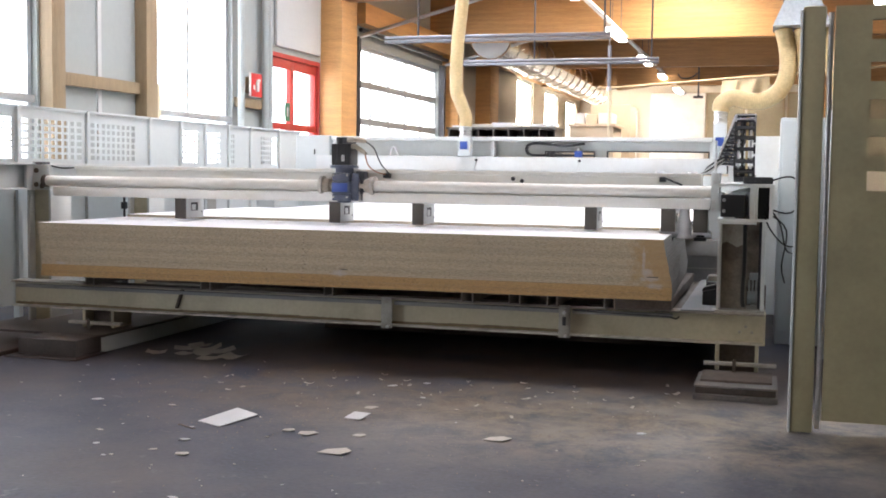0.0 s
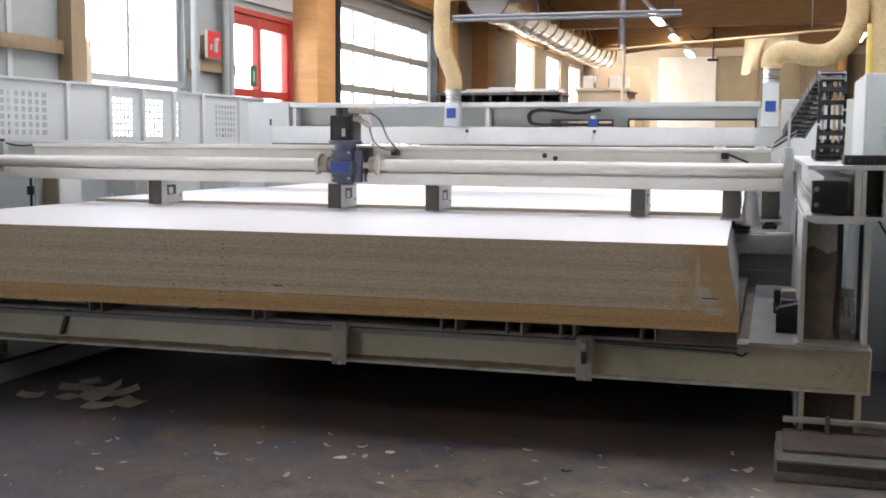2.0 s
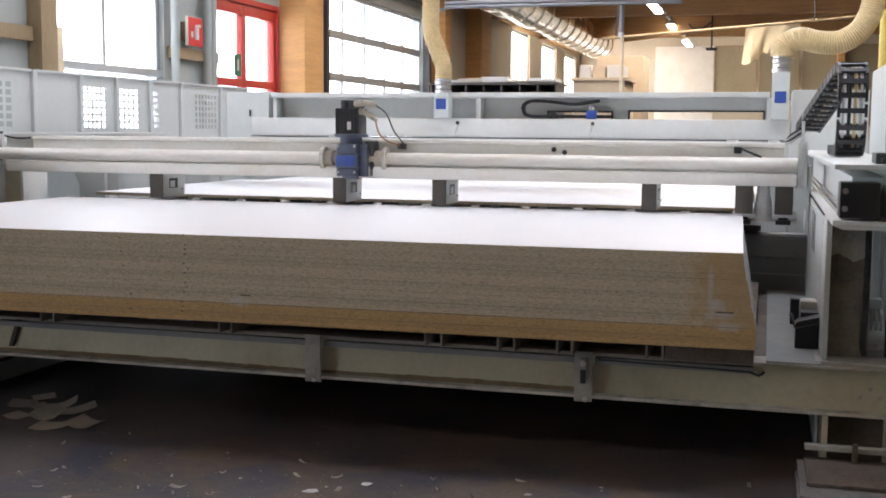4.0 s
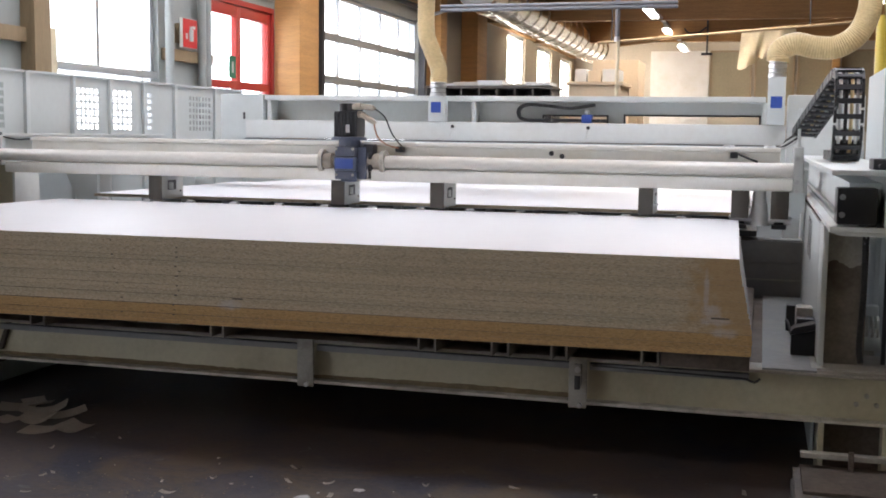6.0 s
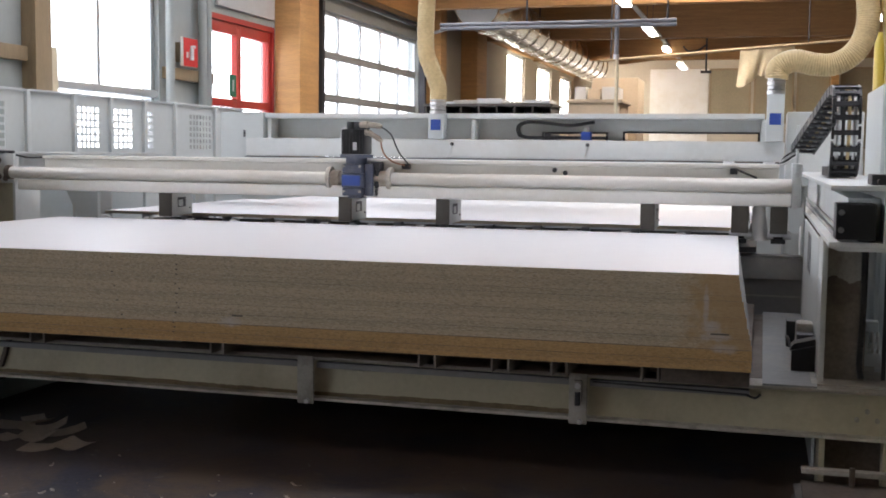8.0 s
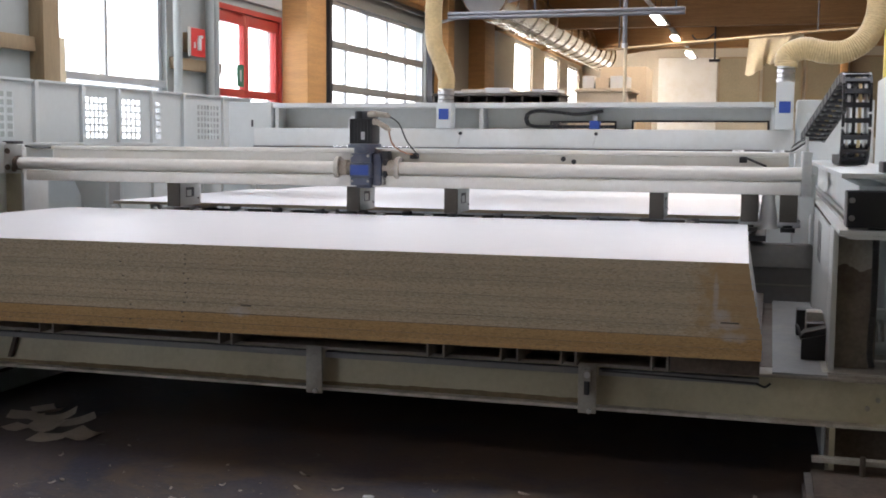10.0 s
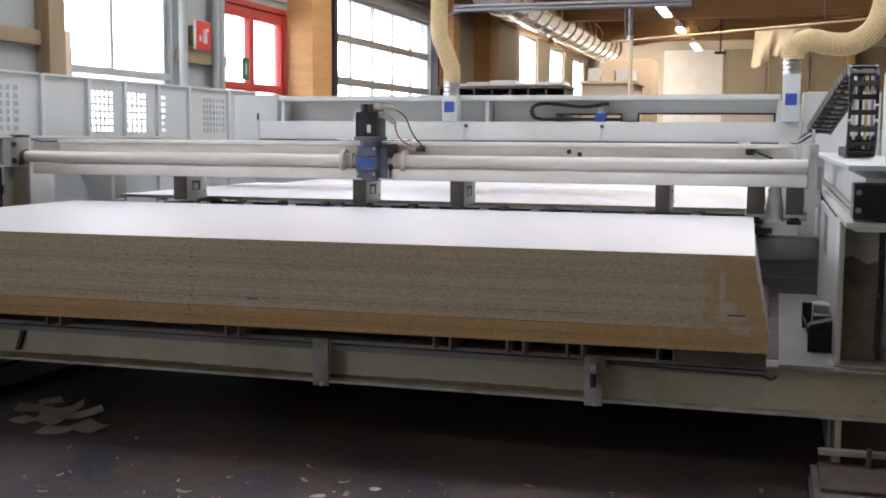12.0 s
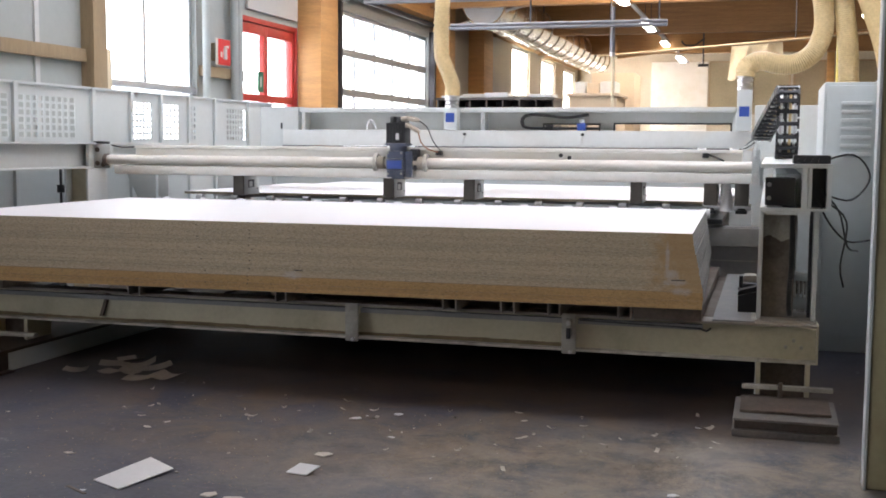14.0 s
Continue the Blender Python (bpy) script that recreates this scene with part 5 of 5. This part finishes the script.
# ---- moving pusher gantry ----
def pusher_gantry():
    g = thing("pusher_gantry", "pale pusher beam with drive shaft and grey pusher blocks", "gantry")
    part("beam", boxes((-4.46, 0.085, 0.06, 0.24, 0.992, 1.188), bevel=0.006), "ivory", g)
    part("top_lip", boxes((-4.46, 0.085, 0.04, 0.25, 1.189, 1.213), bevel=0.004), "ivory", g)
    part("lower_channel", boxes((-4.6, 0.15, -0.03, 0.058, 0.99, 1.058), bevel=0.012), "ivory", g)
    for a, b in ((-4.67, -2.465), (-2.08, 0.15)):
        part("drive_shaft", rods(((a, 0.0, 1.1), (b, 0.0, 1.1), 0.037), seg=28), "steel", g)
    for x, s in ((-2.46, 1), (-2.085, -1)):
        f = part("shaft_flange", rods(((x - 0.011, 0, 1.1), (x + 0.011, 0, 1.1), 0.066), seg=32), "flange", g, "dusty pale flange disc")
        part("hub", rods(((x, 0, 1.1), (x + 0.06 * s, 0, 1.1), 0.047), ((x + 0.06 * s, 0, 1.1), (x + 0.1 * s, 0, 1.1), 0.034), seg=24), "plug", f)
        for k in range(6):
            a = k * math.pi / 3
            part("flange_bolt", rods(((x + 0.011 * s, 0.055 * math.cos(a), 1.1 + 0.055 * math.sin(a)), (x + 0.02 * s, 0.055 * math.cos(a), 1.1 + 0.055 * math.sin(a)), 0.007), seg=6), "dusty", f)
    gb = part("gearbox", boxes((-2.355, -2.235, -0.085, 0.058, 1.13, 1.185), (-2.36, -2.23, -0.088, 0.058, 1.048, 1.128), (-2.355, -2.235, -0.085, 0.058, 1.0, 1.047), (-2.33, -2.24, -0.06, 0.055, 0.985, 1.0), (-2.23, -2.18, -0.05, 0.055, 1.0, 1.185), bevel=0.007), "motor_blue", g, "blue-grey gearbox")
    part("name_plate", boxes((-2.352, -2.242, -0.094, -0.0885, 1.06, 1.118), bevel=0.003), "sticker", gb, "blue cover plate")
    for px in (-2.345, -2.245):
        for pz in (1.025, 1.172):
            part("cover_bolt", rods(((px, -0.092, pz), (px, -0.084, pz), 0.008), seg=8), "flange", gb)
    part("side_box", boxes((-2.205, -2.145, -0.03, 0.05, 1.15, 1.2), (-2.175, -2.15, -0.03, 0.05, 1.0, 1.15), bevel=0.004), "dark", gb)
    part("motor_flange", rods(((-2.29, -0.02, 1.222), (-2.29, -0.02, 1.24), 0.098), ((-2.29, -0.02, 1.186), (-2.29, -0.02, 1.222), 0.062), seg=28), "motor_blue", g)
    for k in range(4):
        a = math.pi / 4 + k * math.pi / 2
        part("flange_screw", rods(((-2.29 + 0.08 * math.cos(a), -0.02 + 0.08 * math.sin(a), 1.24), (-2.29 + 0.08 * math.cos(a), -0.02 + 0.08 * math.sin(a), 1.252), 0.009), seg=8), "flange", g)
    mt = part("servo_motor", boxes((-2.36, -2.22, -0.088, 0.05, 1.241, 1.385), bevel=0.006), "black", g, "black ribbed servo motor")
    for k in range(7):
        part("rib", boxes((-2.356 + k * 0.0205, -2.349 + k * 0.0205, -0.094, -0.0885, 1.25, 1.378)), "black", mt)
    part("rating_label", boxes((-2.285, -2.262, -0.0965, -0.0945, 1.265, 1.31)), "paper", mt)
    part("encoder_cap", rods(((-2.315, -0.02, 1.385), (-2.315, -0.02, 1.43), 0.035)), "black", g)
    part("terminal_box", boxes((-2.29, -2.22, -0.07, 0.02, 1.386, 1.43), bevel=0.006), "dark", g)
    for z, dz in ((1.41, 0.0), (1.365, -0.03)):
        part("connector", rods(((-2.25, -0.06, z), (-2.2, -0.07, z + 0.004), 0.019), ((-2.2, -0.07, z + 0.004), (-2.13, -0.07, z - 0.006 + dz), 0.016), ((-2.13, -0.07, z - 0.006 + dz), (-2.118, -0.07, z - 0.01 + dz * 1.3), 0.012), seg=14), "plug", g, "dusty beige cable connector")
    part("motor_cable", tube(((-2.13, -0.07, 1.403), (-2.07, -0.05, 1.36), (-2.03, -0.03, 1.26), (-1.99, 0.03, 1.19)), 0.004, 0.03, 8), "cable", g)
    part("brake_cable", tube(((-2.125, -0.07, 1.325), (-2.11, -0.06, 1.25), (-2.06, -0.04, 1.2), (-1.98, 0.02, 1.175)), 0.005, 0.03, 8), "cable_brown", g)
    for x in (-2.0, -0.15):
        part("plug", boxes((x - 0.02, x + 0.02, 0.0, 0.059, 1.157, 1.19), bevel=0.004), "black", g)
    for x, z in ((-1.13, 1.165), (-1.07, 1.15)):
        part("hole", rods(((x, 0.055, z), (x, 0.061, z), 0.014), seg=14), "dark", g)
    part("plug_cable", tube(((-0.13, 0.03, 1.18), (-0.08, 0.0, 1.16), (-0.03, 0.01, 1.14)), 0.006, 0.02, 8), "cable", g)
    for x in (-0.18, 0.03):
        part("rivet", rods(((x, 0.1, 1.213), (x, 0.1, 1.226), 0.03), seg=16), "melamine", g)
    # left bearing bracket
    lb = part("bearing_bracket", boxes((-4.83, -4.66, 0.02, 0.07, 1.03, 1.22), (-4.83, -4.80, -0.05, 0.2, 1.03, 1.22), bevel=0.012), "white", g, "white bearing bracket with round holes")
    for x, z in ((-4.77, 1.175), (-4.77, 1.07), (-4.72, 1.06)):
        part("bore", rods(((x, 0.012, z), (x, 0.0195, z), 0.019), seg=16), "rust", lb)
    part("bearing", rods(((-4.69, 0, 1.1), (-4.66, 0, 1.1), 0.046), seg=20), "rust", lb)
    part("bracket_cap", boxes((-4.81, -4.72, 0.02, 0.12, 1.221, 1.24), bevel=0.008), "dark", lb)
    part("bracket_cable", tube(((-4.74, 0.06, 1.235), (-4.66, 0.05, 1.21), (-4.56, 0.05, 1.195), (-4.46, 0.06, 1.2)), 0.005, 0.03, 8), "cable", g)
    # right carriage
    cr = part("carriage", boxes((0.15, 0.2, -0.02, 0.26, 0.955, 1.22), (0.2, 0.224, -0.0, 0.24, 0.96, 1.1), bevel=0.006), "white", g, "white end carriage plate")
    for z in (0.99, 1.04, 1.16):
        part("bolt", rods(((0.17, -0.03, z), (0.17, -0.019, z), 0.012), seg=10), "galvan", cr)
    for k in range(4):
        part("carriage_cable", tube(((0.05 + 0.012 * k, 0.2, 1.205), (0.11, 0.15 + 0.02 * k, 1.215 + 0.012 * k), (0.16, 0.15, 1.25 + 0.012 * k), (0.21, 0.25, 1.29 + 0.01 * k)), 0.006, 0.03, 8), "cable" if k % 2 else "grey_sheet", cr)
    part("chain_bracket", boxes((0.165, 0.18, 0.0, 0.03, 1.22, 1.42), bevel=0.003), "white", cr)
    # pushers
    for x, w, d in ((-3.6, 0.085, 0.27), (-2.41, 0.08, 0.27), (-1.81, 0.08, 0.27), (-0.64, 0.078, 0.27), (-0.155, 0.09, 0.27), (0.045, 0.09, 0.27)):
        p = part("pusher", boxes((x, x + w, 0.012, d, 0.848, 0.991), bevel=0.003), "white", g, "pale pusher block")
        part("front_face", boxes((x, x + w, 0.0, 0.0115, 0.844, 0.991), bevel=0.002), "pad", p, "grey-brown face plate")
        rc = part("side_recess", boxes((x + w + 0.0005, x + w + 0.002, 0.08, 0.18, 0.9, 0.96)), "dark", p)
        part("recess_block", boxes((x + w + 0.0025, x + w + 0.006, 0.085, 0.14, 0.905, 0.945), bevel=0.001), "white", rc)
        part("recess_pin", rods(((x + w + 0.002, 0.23, 0.89), (x + w + 0.006, 0.23, 0.89), 0.006), seg=8), "dark", rc)
        if x > -0.3:
            part("foot", boxes((x + 0.008, x + w - 0.008, 0.005, 0.1, 0.79, 0.812), (x + 0.02, x + w - 0.02, 0.03, 0.09, 0.813, 0.843)), "black", p)
            part("wheel", rods(((x - 0.01, 0.05, 0.835), (x + w + 0.02, 0.05, 0.835), 0.022), seg=16), "melamine", p)
    # dust sleeve and deflector beside the end pushers
    bm = bmesh.new()
    bmesh.ops.create_cone(bm, cap_ends=True, segments=18, radius1=0.05, radius2=0.03, depth=0.19, matrix=Matrix.Translation((-0.012, 0.06, 0.9)))
    bmesh.ops.subdivide_edges(bm, edges=[e for e in bm.edges if abs(e.verts[0].co.z - e.verts[1].co.z) > 0.1], cuts=7)
    for v in bm.verts:
        k = 1 + 0.2 * noise.noise(v.co * 38) + 0.1 * math.sin(v.co.z * 150)
        v.co.x, v.co.y = -0.012 + (v.co.x + 0.012) * k, 0.06 + (v.co.y - 0.06) * k
    part("dust_sleeve", bm, "paper", g, "crumpled pale dust sleeve", smooth=50)
    bm = prism(((0.137, 0.986), (0.21, 0.986), (0.215, 0.92), (0.18, 0.85), (0.145, 0.86)), -0.03, -0.026)
    part("deflector", bm, "fence", g, "pale blue deflector plate")
    return g


gantry = pusher_gantry()


# ---- litter on the floor ----
def flake(name, label, x, y, z, pts, mat, category, group, tilt=(0, 0), thick=0.004):
    bm = bmesh.new()
    top = [bm.verts.new((px, py, thick + px * tilt[0] + py * tilt[1])) for px, py in pts]
    bm.faces.new(top)
    ext = bmesh.ops.extrude_face_region(bm, geom=list(bm.faces))
    for v in ext["geom"]:
        if isinstance(v, bmesh.types.BMVert):
            v.co.z -= thick * 0.8
    ob = solid(name, bm, mat, label, category, group, smooth=None)
    low = min(v.co.z for v in ob.data.vertices)
    ob.location = (x, y, z - low + 0.001)
    return ob


def curled_scrap(x, y, length, width, turn, lift, rn):
    """A torn strip of veneer, bent along its length."""
    bm = bmesh.new()
    rows = []
    bend, slant = rn.uniform(0.4, 1.0), rn.uniform(-0.35, 0.35)
    for i in range(7):
        u = i / 6 - 0.5
        z = lift * (0.25 + bend * (2 * u) ** 2 + 0.3 * u)
        edge = rn.uniform(0.85, 1.1)
        rows.append([bm.verts.new((u * length + v * width * slant, v * width * edge, z + lift * 0.4 * v)) for v in (-0.5, 0.0, 0.5)])
    for p, q in zip(rows, rows[1:]):
        for k in range(2):
            bm.faces.new((p[k], q[k], q[k + 1], p[k + 1]))
    bmesh.ops.solidify(bm, geom=list(bm.faces), thickness=0.003)
    ob = solid("scrap_piece", bm, "scrap", "curled torn veneer scrap in the heap under the machine", "scrap", "scrap heap", smooth=40)
    low = min(v.co.z for v in ob.data.vertices)
    ob.matrix_world = pose(x, y, 0.001 - low, 0, 0, turn)
    return ob


def litter():
    rn = random.Random(11)
    flake("paper_sheet", "creased white sheet of paper on the floor", -1.965, 2.47, 0, [(-0.107, -0.105), (-0.051, 0.196), (0.112, 0.084), (0.046, -0.184)], "paper", "paper", "", (0.02, 0.02))
    flake("folded_label", "small folded white label on the floor", -1.385, 2.69, 0, [(-0.06, -0.025), (-0.03, 0.04), (0.062, 0.015), (0.032, -0.05)], "paper", "paper", "", (0.1, 0.25))
    flake("wood_splinter", "thin dark splinter of wood on the floor", -2.065, 2.243, 0, [(-0.06, 0.028), (-0.052, 0.036), (0.06, -0.024), (0.052, -0.034)], "rust", "splinter", "")
    for x, y, s in ((-1.482, 2.297, 0.065), (-1.219, 2.02, 0.09), (-1.402, 2.93, 0.06), (-0.627, 2.476, 0.07), (-1.941, 2.01, 0.035), (-1.826, 1.779, 0.05), (-1.588, 2.327, 0.05), (-0.032, 2.805, 0.03), (-2.806, 2.644, 0.035), (-2.273, 1.828, 0.025), (-1.33, 3.655, 0.03), (-1.485, 3.52, 0.035), (-1.24, 2.338, 0.045)):
        flake("veneer_scrap", "pale torn veneer scrap on the open floor", x, y, 0, [(s * math.cos(a) * rn.uniform(0.6, 1.1), 0.6 * s * math.sin(a) * rn.uniform(0.6, 1.1)) for a in (0.2, 1.3, 2.4, 3.6, 5.0)], "scrap" if s > 0.04 else "paper", "scrap", "floor scraps", (0.05, 0.05))
    for x, y, L, W, turn, lift in ((-3.26, 4.3, 0.17, 0.12, 15, 0.02), (-3.16, 4.1, 0.13, 0.1, -20, 0.01), (-3.1, 4.27, 0.2, 0.1, 35, 0.03), (-3.04, 4.14, 0.16, 0.13, -8, 0.02), (-2.92, 4.0, 0.15, 0.11, 22, 0.012), (-2.79, 4.06, 0.17, 0.12, -14, 0.022), (-2.98, 4.24, 0.2, 0.07, 48, 0.035), (-3.36, 4.08, 0.14, 0.1, 5, 0.012), (-3.2, 4.36, 0.15, 0.11, -40, 0.03)):
        curled_scrap(x + 0.05, y, L, W, turn, lift, rn)
    for k in range(44):
        w = rn.uniform(0.006, 0.018)
        sh = curled_scrap(rn.uniform(-2.7, 0.1), rn.gauss(3.55, 0.22), w * rn.uniform(1.5, 4.0), w, rn.uniform(0, 180), rn.uniform(0.003, 0.01), rn)
        sh.name = "wood_shaving"
        tagged(sh, "small curled wood shaving on the dark floor", "shaving", "floor shavings")
    for k in range(110):
        x, y = rn.uniform(-3.6, 0.3), rn.uniform(0.6, 3.9)
        s = rn.choice((0.005, 0.007, 0.009, 0.012, 0.022)) * rn.uniform(0.6, 1.3)
        pts = [(s * math.cos(a) * rn.uniform(0.4, 1.2), 0.7 * s * math.sin(a) * rn.uniform(0.4, 1.2)) for a in (0.1, 1.2, 2.3, 3.5, 4.9)]
        flake("floor_chip", "small pale chip of wood on the floor", x, y, 0, pts, "scrap" if k % 5 else "paper", "chip", "floor chips", (rn.uniform(-0.1, 0.1), 0), 0.003)


def crumbs():
    """Loose sawdust crumbs on the drift before the machine, one joined sheet."""
    rn = random.Random(23)
    verts, faces = [], []
    for _ in range(2600):
        x, y = rn.gauss(-0.9, 1.1), rn.gauss(2.95, 0.45)
        if not (-3.4 < x < 0.6 and 0.5 < y < 3.72):
            continue
        s, a = rn.choice((0.0018, 0.0025, 0.003, 0.005)), rn.uniform(0, 6.28)
        n = len(verts)
        for k in range(3):
            verts.append((x + s * math.cos(a + 2.1 * k) * rn.uniform(0.6, 1.4), y + s * math.sin(a + 2.1 * k) * rn.uniform(0.6, 1.4), 0.0005))
        verts.append((x, y, 0.0005 + s * 0.6))
        faces += [(n, n + 1, n + 3), (n + 1, n + 2, n + 3), (n + 2, n, n + 3), (n + 2, n + 1, n)]
    me = bpy.data.meshes.new("sawdust_crumbs")
    me.from_pydata(verts, [], faces)
    me.materials.append(M["sawdust"])
    tagged(new("sawdust_crumbs", me), "loose pale sawdust crumbs on the concrete floor", "sawdust", "", "stuff")


litter()
crumbs()


# ---- motion ----
GANTRY_Y = [(0, 4.83), (0.5, 5.05), (1, 5.255), (1.5, 5.47), (2, 5.66), (2.5, 5.86), (3, 6.02), (5.5, 6.08), (6, 6.12), (6.5, 6.157), (7, 6.2), (7.5, 6.23), (8, 6.238), (8.5, 6.24), (11, 6.24), (12, 6.244), (13, 6.246), (13.5, 6.385), (14, 6.54)]


def motions():
    walk(gantry, [(t, pose(0, y, 0)) for t, y in GANTRY_Y])
    walk(chain, [(t, pose(0, 4.7 + (y - 4.95) / 2, 0)) for t, y in GANTRY_Y])
    walk(moving_board, [(t, pose(SX0 + 0.005, y + 0.285, STOP + 0.002)) for t, y in GANTRY_Y])


motions()
